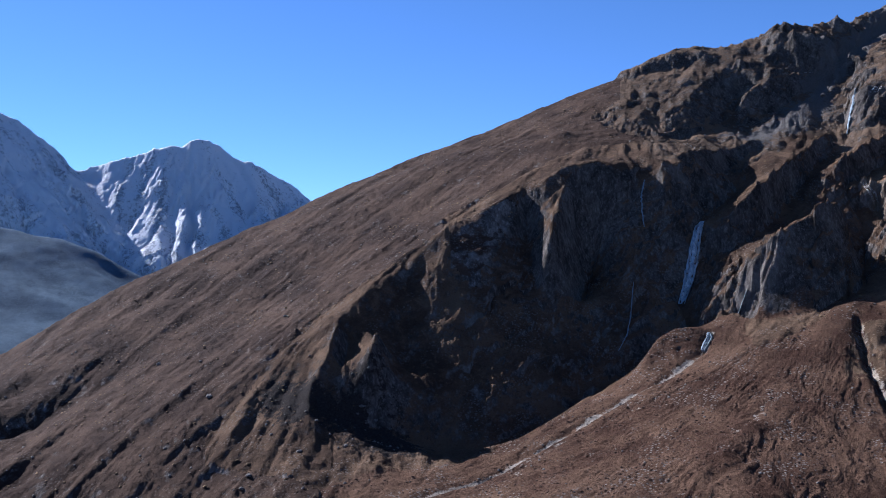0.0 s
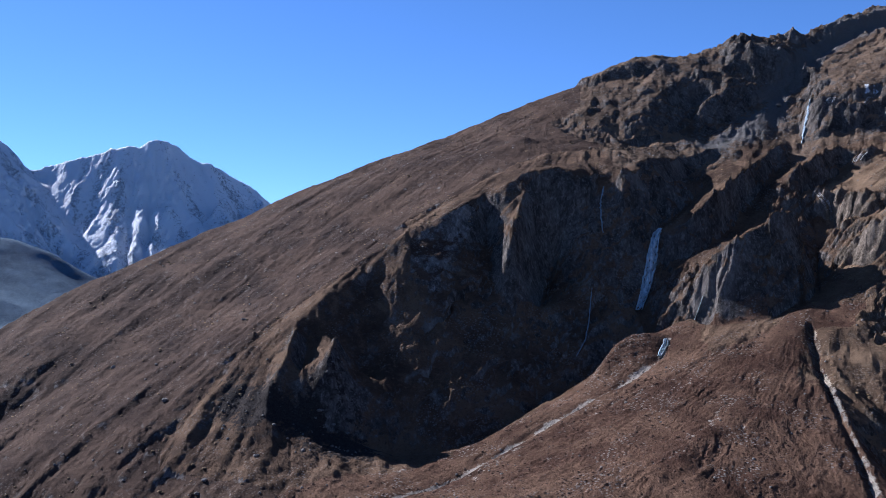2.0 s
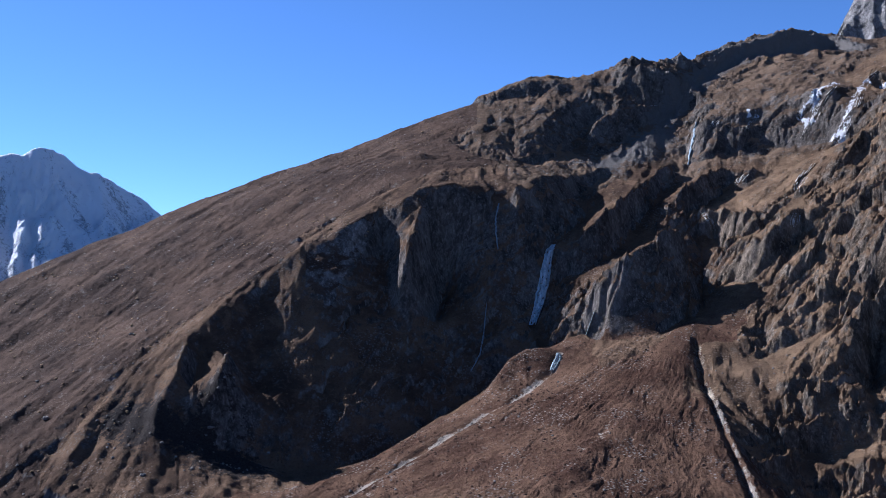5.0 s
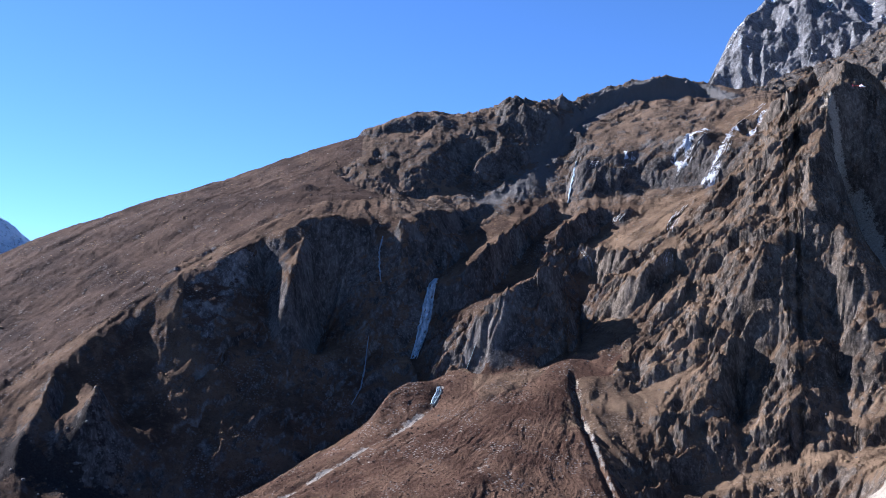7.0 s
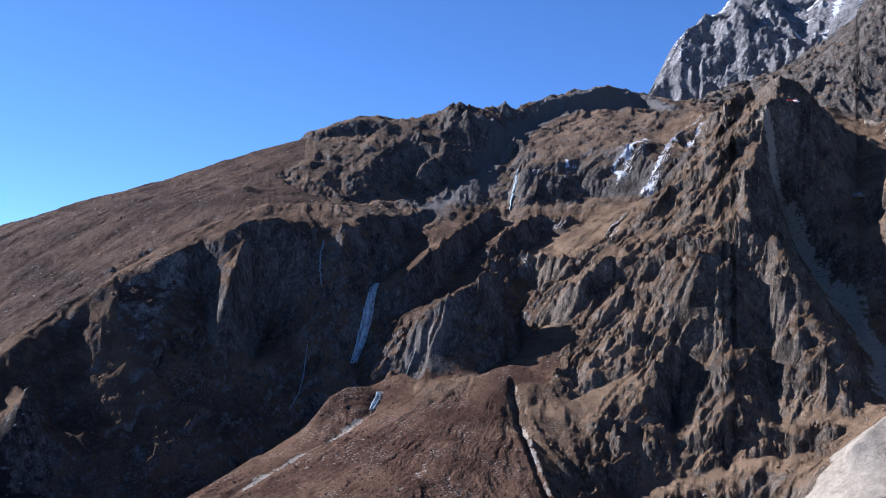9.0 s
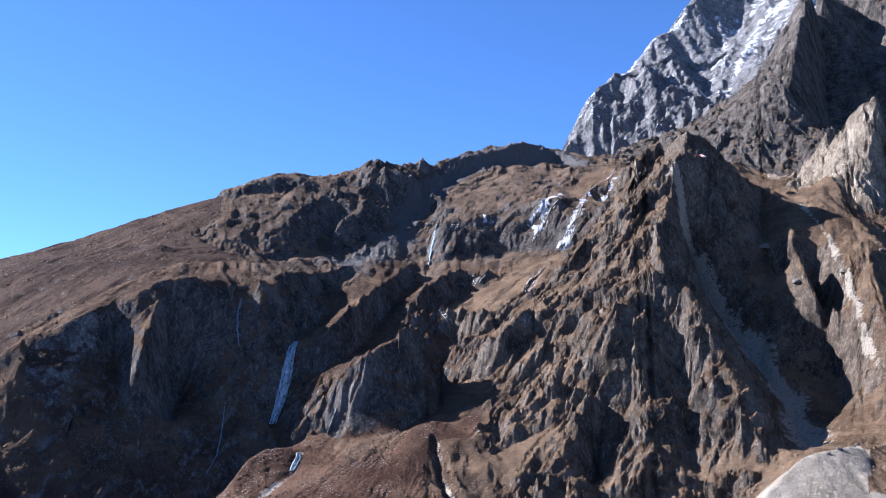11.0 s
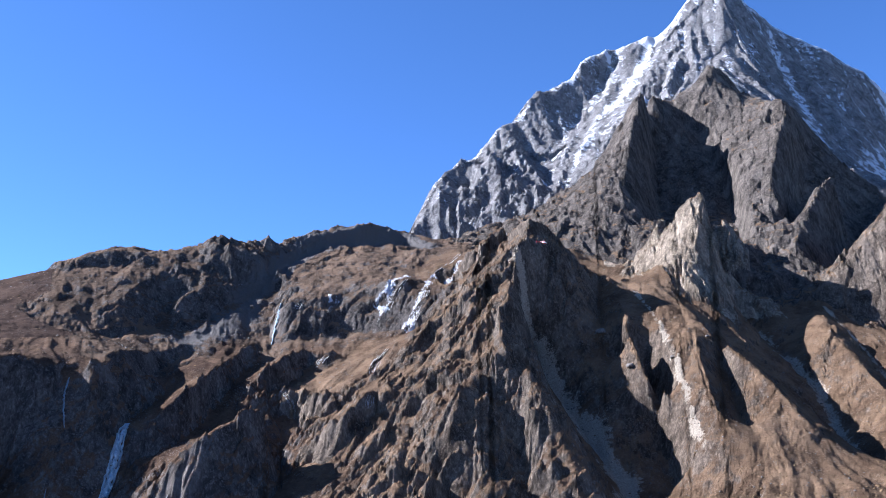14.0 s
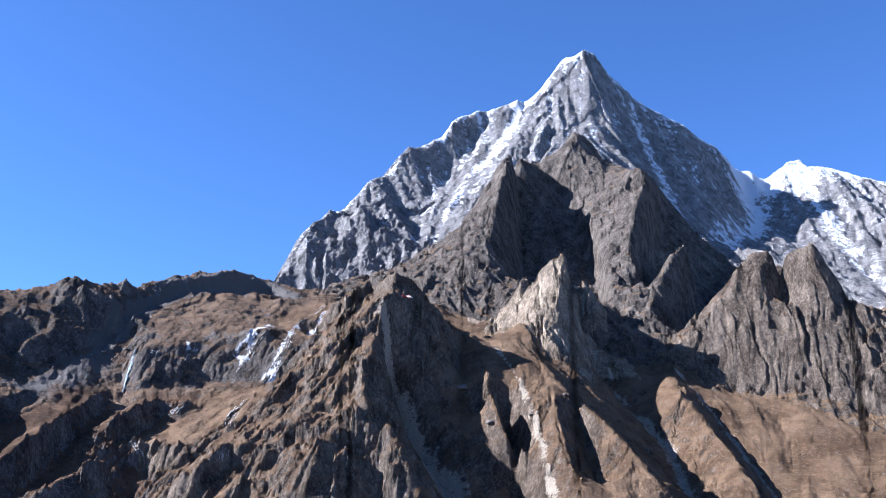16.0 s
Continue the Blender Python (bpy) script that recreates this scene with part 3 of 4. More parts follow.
class Relief:
    """Heights spanned between lines of set height, on a grid of bearing and log range about the origin."""

    def __init__(self, lines, bearings, ranges, step, far_height, near_height=None):
        self.b0, self.b1 = (radians(v) for v in bearings)
        self.l0, self.l1 = (math.log(v) for v in ranges)
        nb, nl = int((self.b1 - self.b0) / step) + 1, int((self.l1 - self.l0) / step) + 1
        self.shape = (nb, nl)
        total, count = np.zeros((nb, nl)), np.zeros((nb, nl))
        self.owners, self.lines = sorted({o for _, o, _ in lines}), lines
        tag = np.full((nb, nl), -1)
        for part, (_, owner, line) in enumerate(lines):
            for p, q in zip(line, line[1:]):
                p, q = np.array(p, float), np.array(q, float)
                n = int(np.linalg.norm(q - p) / 1.5) + 2
                s = p + (q - p) * np.linspace(0, 1, n)[:, None]
                i = np.rint((np.arctan2(s[:, 0], s[:, 1]) - self.b0) / (self.b1 - self.b0) * (nb - 1)).astype(int)
                j = np.rint((np.log(np.hypot(s[:, 0], s[:, 1])) - self.l0) / (self.l1 - self.l0) * (nl - 1)).astype(int)
                ok = (i >= 0) & (i < nb) & (j >= 0) & (j < nl)
                np.add.at(total, (i[ok], j[ok]), s[ok, 2])
                np.add.at(count, (i[ok], j[ok]), 1)
                tag[i[ok], j[ok]] = part
        total[:, -1], count[:, -1] = np.interp(np.linspace(*bearings, nb), *far_height), 1
        if near_height is not None:
            total[:, 0], count[:, 0] = near_height, 1
        self.z = self.span(total, count)
        self.tag, self.gap = self.nearest(tag)

    def span(self, total, count):
        nb, nl = total.shape
        if min(nb, nl) > 24:
            pb, pl = -nb % 2, -nl % 2
            t, c = np.pad(total, ((0, pb), (0, pl))), np.pad(count, ((0, pb), (0, pl)))
            t = t[::2, ::2] + t[1::2, ::2] + t[::2, 1::2] + t[1::2, 1::2]
            c = c[::2, ::2] + c[1::2, ::2] + c[::2, 1::2] + c[1::2, 1::2]
            z = enlarge(self.span(t, c), (nb, nl))
        else:
            z = np.full((nb, nl), total.sum() / count.sum())
        held, value = count > 0, total / np.maximum(count, 1)
        for _ in range(110):
            z[held] = value[held]
            p = np.pad(z, 1, mode="edge")
            z = (p[:-2, 1:-1] + p[2:, 1:-1] + p[1:-1, :-2] + p[1:-1, 2:]) / 4
        z[held] = value[held]
        return z

    def nearest(self, tag):
        tag, gap = tag.copy(), np.where(tag >= 0, 0, 10 ** 6)
        for k in range(1, 400):
            if (tag >= 0).all():
                break
            p = np.pad(tag, 1, constant_values=-1)
            for near in (p[:-2, 1:-1], p[2:, 1:-1], p[1:-1, :-2], p[1:-1, 2:]):
                free = (tag < 0) & (near >= 0)
                tag[free], gap[free] = near[free], k
        return tag, np.minimum(gap, 400)

    def refine(self, factor):
        """The finer grid: bearing, range, place and height, and how steep it is."""
        self.factor = factor
        nb, nl = (self.shape[0] - 1) * factor + 1, (self.shape[1] - 1) * factor + 1
        self.coarse_tag = self.tag
        self.z = enlarge(blur(self.z, 1), (nb, nl))
        self.gap = enlarge(self.gap.astype(np.float32), (nb, nl))
        i, j = np.rint(np.linspace(0, self.shape[0] - 1, nb)).astype(int), np.rint(np.linspace(0, self.shape[1] - 1, nl)).astype(int)
        self.tag = self.tag[i][:, j]
        self.bearing = np.linspace(self.b0, self.b1, nb)
        self.logr = np.linspace(self.l0, self.l1, nl)
        self.r = np.exp(self.logr)[None, :]
        self.x, self.y = np.sin(self.bearing)[:, None] * self.r, np.cos(self.bearing)[:, None] * self.r
        self.cx, self.cy = self.x[::factor, ::factor], self.y[::factor, ::factor]
        base = blur(self.z, 3)
        db, dl = np.gradient(base, self.bearing, self.logr)
        self.steep = np.hypot(db, dl) / self.r
        return self

    def along(self, field, reach, lead=None, weight=0.0):
        """Smears a field along the fall of the slope, so that its ridges run downhill."""
        base = blur(self.z[::self.factor, ::self.factor], 3)
        field = field.astype(np.float32)
        db, dl = np.gradient(base)
        n = np.hypot(db, dl) + 1e-6
        db, dl = db / n, dl / n
        if lead is not None:
            weight = weight[::self.factor, ::self.factor]
            db, dl = db * (1 - weight) - lead[0] * weight, dl * (1 - weight) - lead[1] * weight
            n = np.hypot(db, dl) + 1e-6
            db, dl = db / n, dl / n
        nb, nl = field.shape
        total = field.copy()
        for sign in (-1.0, 1.0):
            i, j = (a.astype(np.float32) for a in np.meshgrid(np.arange(nb), np.arange(nl), indexing="ij"))
            for _ in range(reach):
                a, b = np.clip(np.rint(i).astype(np.int32), 0, nb - 1), np.clip(np.rint(j).astype(np.int32), 0, nl - 1)
                i, j = i + sign * db[a, b], j + sign * dl[a, b]
                total += field[np.clip(np.rint(i).astype(np.int32), 0, nb - 1), np.clip(np.rint(j).astype(np.int32), 0, nl - 1)]
        total = enlarge(total, self.z.shape).astype(np.float32)
        return (total - total.mean()) / total.std()

    def band(self, line, width):
        """How near each place lies to a line on the ground: 1 on it, 0 beyond its width."""
        best = np.full(self.cx.shape, 1e9, np.float32)
        for p, q in zip(line, line[1:]):
            ax, ay, bx, by = p[0], p[1], q[0] - p[0], q[1] - p[1]
            t = np.clip(((self.cx - ax) * bx + (self.cy - ay) * by) / (bx * bx + by * by), 0, 1)
            best = np.minimum(best, np.hypot(self.cx - ax - t * bx, self.cy - ay - t * by))
        return enlarge((1 - smooth(0, 1, best / width)).astype(np.float32), self.z.shape)

    def meets(self, bearing, rise):
        """The range at which the camera's sight line of this bearing and rise first meets the ground."""
        i = min(max(round((bearing - self.b0) / (self.b1 - self.b0) * (self.z.shape[0] - 1)), 0), self.z.shape[0] - 1)
        return float(self.r[0, np.argmax(self.z[i] >= rise * self.r[0])])

    def sheet(self, rows, layers):
        """Vertices along each bearing, close together where the ground is steep and in the camera's view, with their
        layers and owners.
        """
        z = self.z
        rise = np.abs(np.diff(z, axis=1)) / self.r[:, 1:]
        weight = np.sqrt(np.diff(self.logr)[None, :] ** 2 + (1.3 * rise) ** 2) + 0.0008
        height = z / self.r
        in_view = (height >= np.maximum.accumulate(height, axis=1) - 0.012)[:, 1:]
        weight = blur(weight * (0.1 + 0.9 * blur(in_view.astype(np.float32), 4)), 5)
        run = np.concatenate([np.zeros((z.shape[0], 1)), np.cumsum(weight, axis=1)], axis=1)
        run = run / run[:, -1:] * (rows - 1)
        nb, nl = z.shape
        cols = np.arange(rows)
        pos = np.empty((nb, rows))
        for i in range(nb):
            pos[i] = np.interp(cols, run[i], np.arange(nl))
        j0 = np.minimum(pos.astype(int), nl - 2)
        f = pos - j0
        pick = lambda a: np.take_along_axis(a, j0, 1) * (1 - f) + np.take_along_axis(a, j0 + 1, 1) * f
        r = np.exp(self.l0 + pos * (self.logr[1] - self.logr[0]))
        co = np.stack([np.sin(self.bearing)[:, None] * r, np.cos(self.bearing)[:, None] * r, pick(z)], -1)
        tag = np.take_along_axis(self.tag, np.rint(pos).astype(int), 1)
        return co, tag, {k: pick(a) for k, a in layers.items()}


def sheet_mesh(name, co, keep, layers, material):
    """One mesh of the quads of a grid that are kept."""
    nb, nr = co.shape[:2]
    index = np.arange(nb * nr).reshape(nb, nr)
    quads = np.stack([index[:-1, :-1], index[1:, :-1], index[1:, 1:], index[:-1, 1:]], -1)[keep]
    used, faces = np.unique(quads, return_inverse=True)
    faces = faces.reshape(-1, 4)
    mesh = bpy.data.meshes.new(name)
    mesh.vertices.add(len(used))
    mesh.vertices.foreach_set("co", co.reshape(-1, 3)[used].astype(np.float32).ravel())
    mesh.loops.add(faces.size)
    mesh.loops.foreach_set("vertex_index", faces.astype(np.int32).ravel())
    mesh.polygons.add(len(faces))
    mesh.polygons.foreach_set("loop_start", np.arange(0, faces.size, 4, dtype=np.int32))
    mesh.update(calc_edges=True)
    for key, value in layers.items():
        mesh.attributes.new(key, "FLOAT", "POINT").data.foreach_set("value", value.reshape(-1)[used].astype(np.float32))
    mesh.materials.append(material)
    return new(name, mesh)


def mass(relief, owner, co, tag, layers, name, material, label, category):
    """A mountain mass of its own, with a part for each of the landforms that make it up."""
    root = tagged(new(name), label, category)
    for k, (form, o, _) in enumerate(relief.lines):
        keep = tag[:-1, :-1] == k
        if o == owner and keep.any():
            sheet_mesh(form.replace(" ", "_"), co, keep, layers, material).parent = root
    return root


# ---- frozen falls and single boulders: places and half sizes in metres ----
ICE = []
ICE.append(("waterfall", ((387.3, 890.6, 47.5, 4.0), (383.2, 888.3, 43.4, 6.2), (381.2, 887.3, 41.3, 7.4), (379.2, 885.2, 36.2, 7.7), (374.9, 880.1, 25.8, 8.4), (370.5, 874.7, 14.9, 9.1), (368.5, 872.4, 9.5, 9.4), (366.3, 870.2, 4.1, 9.0), (361.0, 863.5, -6.5, 8.2), (355.4, 856.6, -15.2, 7.4), (352.7, 853.4, -19.5, 7.0), (351.6, 854.1, -23.5, 6.1), (352.6, 863.3, -31.9, 4.4))))
ICE.append(("lower fall", ((333.1, 759.1, -51.8, 2.4), (331.1, 754.2, -52.9, 3.1), (330.8, 753.2, -54.2, 3.7), (330.4, 751.9, -55.5, 4.3), (328.6, 750.1, -57.0, 4.3), (327.3, 749.5, -58.7, 4.3), (326.5, 750.0, -60.4, 4.3), (325.7, 750.5, -62.2, 3.7), (327.2, 756.3, -64.6, 3.1), (327.3, 758.7, -66.6, 2.4))))
ICE.append(("west fall", ((345.0, 934.1, 92.0, 2.9), (342.7, 931.3, 86.6, 3.3), (340.9, 929.8, 81.3, 3.7), (338.0, 925.3, 75.8, 4.1), (337.0, 922.4, 70.5, 3.9), (335.9, 919.0, 65.2, 3.6), (335.1, 916.5, 59.9, 3.4), (335.6, 916.1, 54.3, 3.1), (336.9, 918.0, 48.8, 2.7), (340.1, 924.7, 43.4, 2.3))))
ICE.append(("thin fall", ((307.9, 868.4, -11.1, 1.6), (303.8, 859.9, -21.5, 2.0), (306.3, 870.3, -32.3, 2.3), (293.0, 835.5, -41.2, 2.6), (290.3, 831.1, -46.3, 2.6), (287.3, 825.9, -51.4, 2.6), (286.7, 827.5, -56.8, 2.6), (284.1, 828.3, -61.9, 2.4), (280.3, 825.7, -66.6, 2.2), (280.1, 833.4, -72.2, 2.1))))
ICE.append(("east fall", ((394.6, 814.7, -18.0, 2.1), (391.5, 811.4, -21.8, 2.3), (388.3, 807.8, -25.5, 2.5), (385.3, 804.8, -29.2, 2.6), (377.2, 790.8, -32.1, 2.4), (374.7, 788.6, -35.4, 2.2), (377.1, 796.9, -39.2, 2.1))))
ICE.append(("plateau ice", ((916.9, 998.8, 306.2, 8.2), (888.7, 985.4, 289.3, 6.9), (874.7, 988.4, 278.6, 6.1), (865.5, 987.9, 273.2, 5.8), (867.4, 1004.2, 266.7, 5.8), (849.1, 991.3, 251.9, 6.2), (826.8, 969.3, 238.3, 5.6), (823.1, 973.1, 223.2, 4.6), (793.8, 946.5, 201.6, 4.4), (774.3, 931.7, 186.5, 4.8), (762.2, 926.2, 176.6, 5.7), (759.7, 927.3, 174.2, 5.9), (760.6, 936.8, 170.6, 6.4))))
ICE.append(("plateau ice", ((833.5, 1024.4, 262.9, 5.5), (816.4, 1010.5, 253.7, 6.5), (822.5, 1025.2, 251.8, 7.6), (808.2, 1014.4, 243.6, 8.5), (809.2, 1019.5, 239.3, 8.3), (802.3, 1014.7, 232.6, 8.0), (777.7, 987.3, 221.0, 7.5), (775.0, 986.8, 215.6, 7.0), (778.7, 994.4, 212.0, 6.5), (763.1, 977.4, 203.2, 5.9), (759.6, 978.2, 197.5, 4.9), (758.1, 981.6, 192.4, 3.9), (765.5, 996.5, 189.5, 3.0))))
ICE.append(("plateau ice", ((736.1, 1046.2, 224.3, 3.8), (728.3, 1039.2, 219.9, 3.8), (724.3, 1037.4, 216.8, 3.8), (721.5, 1037.3, 214.0, 3.8), (720.3, 1040.0, 211.2, 3.8), (728.5, 1056.3, 211.1, 3.8), (726.1, 1057.4, 208.0, 3.8))))
ICE.append(("ledge ice", ((722.7, 923.4, 147.3, 2.8), (716.9, 920.9, 142.5, 3.9), (712.1, 919.7, 137.9, 5.0), (705.4, 915.9, 133.0, 6.1), (701.9, 914.8, 129.0, 6.4), (681.8, 892.0, 122.1, 6.4), (676.3, 888.1, 117.9, 6.6), (676.1, 888.2, 115.0, 6.1), (677.6, 890.6, 112.5, 5.7), (680.1, 894.3, 110.0, 5.3))))
ICE.append(("ledge ice", ((611.6, 806.7, 78.3, 4.2), (605.9, 800.2, 75.3, 4.7), (593.8, 785.2, 71.6, 5.2), (577.4, 764.5, 67.4, 5.6), (577.8, 765.7, 65.3, 4.7), (579.0, 768.0, 63.2, 3.8), (584.1, 775.4, 61.5, 2.9))))
ICE.append(("ledge ice", ((662.0, 962.1, 137.7, 4.1), (658.9, 961.7, 135.3, 4.8), (649.6, 952.2, 131.8, 5.4), (637.2, 937.9, 127.6, 6.0), (635.8, 938.7, 124.9, 5.4), (634.8, 940.0, 122.3, 4.7), (642.0, 953.5, 121.2, 4.1))))
ICE.append(("gully ice", ((667.1, 1077.9, 217.9, 4.5), (662.8, 1072.8, 211.2, 5.3), (658.6, 1067.9, 204.6, 6.0), (654.9, 1063.8, 198.2, 6.7), (645.6, 1051.3, 189.5, 6.3), (633.6, 1034.6, 180.3, 6.0), (623.3, 1020.5, 171.8, 5.7), (618.6, 1014.6, 164.8, 4.7), (617.5, 1014.5, 158.8, 3.7), (622.1, 1023.9, 154.2, 2.8))))
ICE.append(("ledge ice", ((687.3, 1063.3, 217.6, 6.0), (686.6, 1064.6, 215.5, 6.3), (685.9, 1065.8, 213.3, 6.5), (694.2, 1081.0, 213.9, 6.9))))
ICE.append(("ledge ice", ((657.6, 1178.3, 257.6, 2.4), (658.8, 1175.0, 256.7, 3.2), (660.5, 1172.6, 255.9, 4.0), (663.3, 1172.3, 255.6, 4.8))))
ICE.append(("ledge ice", ((579.9, 929.4, 89.2, 3.2), (572.4, 912.2, 84.5, 3.6), (571.0, 904.9, 80.8, 4.0), (562.0, 885.7, 76.1, 4.3), (562.7, 884.1, 72.0, 3.7), (570.0, 892.8, 68.6, 3.1), (581.2, 907.7, 65.6, 2.5))))
BOULDERS = []
BOULDERS += [(744.2, 715.4, 158.0, 1.8), (848.4, 692.6, 151.5, 4.9), (985.0, 643.8, 152.8, 2.1), (940.5, 663.2, 126.9, 2.7), (936.9, 584.4, 98.8, 2.3)]
BOULDERS += [(-67.2, 718.2, -87.7, 2.1), (-114.9, 805.7, -71.2, 2.2), (-36.1, 656.6, -133.4, 1.8), (-40.7, 652.5, -140.9, 1.8), (30.6, 706.2, -124.9, 1.5), (10.1, 739.6, -110.7, 1.3), (45.8, 762.1, -104.3, 1.8), (-85.7, 842.6, -72.5, 1.2), (-14.1, 835.5, -35.2, 1.5), (56.4, 757.9, -115.1, 1.6), (67.1, 753.6, -121.4, 1.3), (-2.6, 686.8, -124.1, 1.6), (-22.6, 704.8, -114.5, 1.3), (89.4, 755.0, -124.7, 1.4)]
BOULDERS += [(602.1, 436.1, -42.9, 1.7), (588.8, 435.8, -45.1, 1.3), (621.3, 435.6, -40.8, 1.6), (801.8, 682.5, 81.1, 1.5), (869.3, 670.5, 112.5, 3.9)]
BOULDERS += [(618.1, 1096.8, 206.2, 2.2), (617.6, 1135.3, 233.1, 1.9), (600.2, 1126.7, 225.5, 1.9), (568.7, 1139.0, 211.4, 2.3), (670.1, 1127.1, 234.5, 2.3), (656.2, 1081.7, 216.5, 2.3), (637.1, 1100.2, 212.1, 2.6)]

# ---- the near mountainside ----
front = Relief(FRONT, (-21, 80), (400, 2480), 0.0031, ((-24, 0, 15, 84), (-500, -300, 60, 60)), -150.0).refine(3)
X, Y = front.x, front.y
mass_of = np.array([front.owners.index(o) for _, o, _ in FRONT])[front.coarse_tag]
owner = {o: enlarge(blur((mass_of == k).astype(np.float32), 2), front.z.shape) for k, o in enumerate(front.owners)}
LAND = {name: line for name, _, line in FRONT}
broken = 0.14 + 0.81 * smooth(radians(7), radians(13), front.bearing)[:, None]
craggy = np.clip(owner["bowl"] * broken + owner["knobs"] * 0.65 + owner["spur"] * 0.95 + owner["pinnacle"] + owner["towers"] + owner["buttress"]
                 + owner["hill"] * 0.05 + owner["slope"] * 0.28, 0, 1)
stone = np.maximum(smooth(0.5, 0.95, front.steep), 0.8 * np.clip(owner["towers"] + owner["buttress"] + owner["pinnacle"] + 0.5 * owner["knobs"], 0, 1)) * craggy * (1 - front.band(LAND["gravel cone"], 90)) * (1 - front.band(LAND["gravel cone front"], 70))
near_line = 0.78 + 0.22 * smooth(0, 14, front.gap)
wx, wy = X + 14 * rolling(X, Y, 60, 3, 11), Y + 14 * rolling(X, Y, 60, 3, 12)
lead, follow = (0.78, 0.62), 0.85 * owner["hill"]
# ribs and runnels run down the fall of the slope
CX, CY = wx[::3, ::3], wy[::3, ::3]
broad = front.along(ridged(CX, CY, 85, 3, 21), 9, lead, follow)
ribs = front.along(ridged(CX, CY, 32, 3, 23), 5, lead, follow)
flutes = front.along(ridged(CX, CY, 12, 2, 25), 3, lead, follow)
chunks = ridged(wx, wy, 46, 6, 31, 0.6)
ledges = 2 * np.abs((front.z / 17 + 0.9 * rolling(X, Y, 60, 4, 35)) % 1 - 0.5)
scale = np.clip(front.r / 1000, 0.7, 1.5) * (1 - 0.35 * owner["towers"] - 0.2 * owner["knobs"] - 0.4 * owner["buttress"] - 0.3 * owner["pinnacle"]
                                             - 0.5 * owner["bowl"] * smooth(radians(24), radians(20), front.bearing)[:, None])
# slabs dip to the lower left on the spur and the bowl, and stand upright on the towers
east, out = front.bearing[:, None] * 1000 + 0 * front.r, front.logr[None, :] * 1000 + 0 * front.bearing[:, None]
east, out = east + 9 * rolling(X, Y, 40, 3, 15), out + 9 * rolling(X, Y, 40, 3, 16)
upright = np.clip(owner["towers"] + owner["buttress"] + owner["pinnacle"], 0, 1)
breadth = np.where(upright > 0.5, east, 0.62 * east - 0.78 * out)
length = 0.34 * np.where(upright > 0.5, out, 0.78 * east + 0.62 * out)
slabs = 0
for size, high in ((74, 10), (34, 8), (15, 5.6), (7, 3.3), (3.6, 1.7)):
    slabs = slabs + high * facets(breadth, length, size, 101 + size)
crags = 3.2 * broad + 2.4 * ribs + 1.6 * flutes + slabs + 2.5 * chunks + 2.0 * ledges
swells = front.along(ridged(CX, CY, 64, 4, 27), 36, lead, follow)
turf = (2.1 - 0.5 * owner["hill"]) * swells * (1 - 0.7 * owner["fan"]) + (1 - 0.5 * owner["hill"]) * ribs + 0.5 * flutes + rolling(X, Y, 170, 3, 41) * 2.5 + rolling(X, Y, 7, 3, 47) * 0.5
# runnels fan out from the apex of the talus
apex_turn = np.arctan2(X - 470, Y - 760) * 60 + 2.2 * rolling(X, Y, 34, 3, 45)
apex_far = np.hypot(X - 470, Y - 760)
runnels = ridged(apex_turn * 5.0, apex_far / 7, 12, 3, 43) * smooth(20, 140, apex_far)
turf = turf * (1 - 0.6 * owner["fan"]) * (1 - 0.75 * owner["gravel"]) + 0.8 * runnels * owner["fan"]
front.z = front.z + near_line * (stone * crags * scale + (1 - stone) * turf * smooth(380, 520, front.r))
front.z = front.z + 5 * front.band(LAND["knob crest"], 16) * facets(X + 8 * rolling(X, Y, 30, 3, 17), Y, 15, 131) * (X > 560)
scree = np.zeros_like(front.z)
patchy = 1 + 0.7 * rolling(front.cx, front.cy, 40, 4, 91)
for name, width in (("stream", 6.5), ("channel", 3.5), ("chute", 24), ("gully west", 5.5),
                    ("gully mid", 13), ("gully east", 6), ("scree bowl", 42), ("skyline wall foot", 40)):
    much = (0.8 + 0.6 * rolling(X, Y, 26, 3, 93)).clip(0.3, 1) if width < 15 else 1
    scree = np.maximum(scree, much * front.band(LAND[name], width * patchy.clip(0.3, 2)))
# dark talus below the cliff
scree = np.maximum(scree, 0.85 * front.band([(-16, 804), (11, 780), (37, 775), (67, 750)], 38 * patchy.clip(0.4, 1.6)))
scree = np.maximum(scree, 0.42 * smooth(0.2, 1.0, -runnels) * owner["fan"] * smooth(-0.4, 0.4, rolling(X, Y, 90, 3, 49)))
front.z = front.z - 4.0 * front.band([(x - 3, y, z) for x, y, z in LAND["channel"]], 5) - 2.0 * front.band(LAND["stream"], 8)
snow = np.zeros_like(front.z)
for kind, path in ICE:
    if kind == "plateau ice":
        snow = np.maximum(snow, 0.58 * front.band(path, 2.0 + 1.6 * path[len(path) // 2][3] * patchy.clip(0.4, 2)))
co, tag, layers = front.sheet(540, {"scree": scree, "snow": snow})
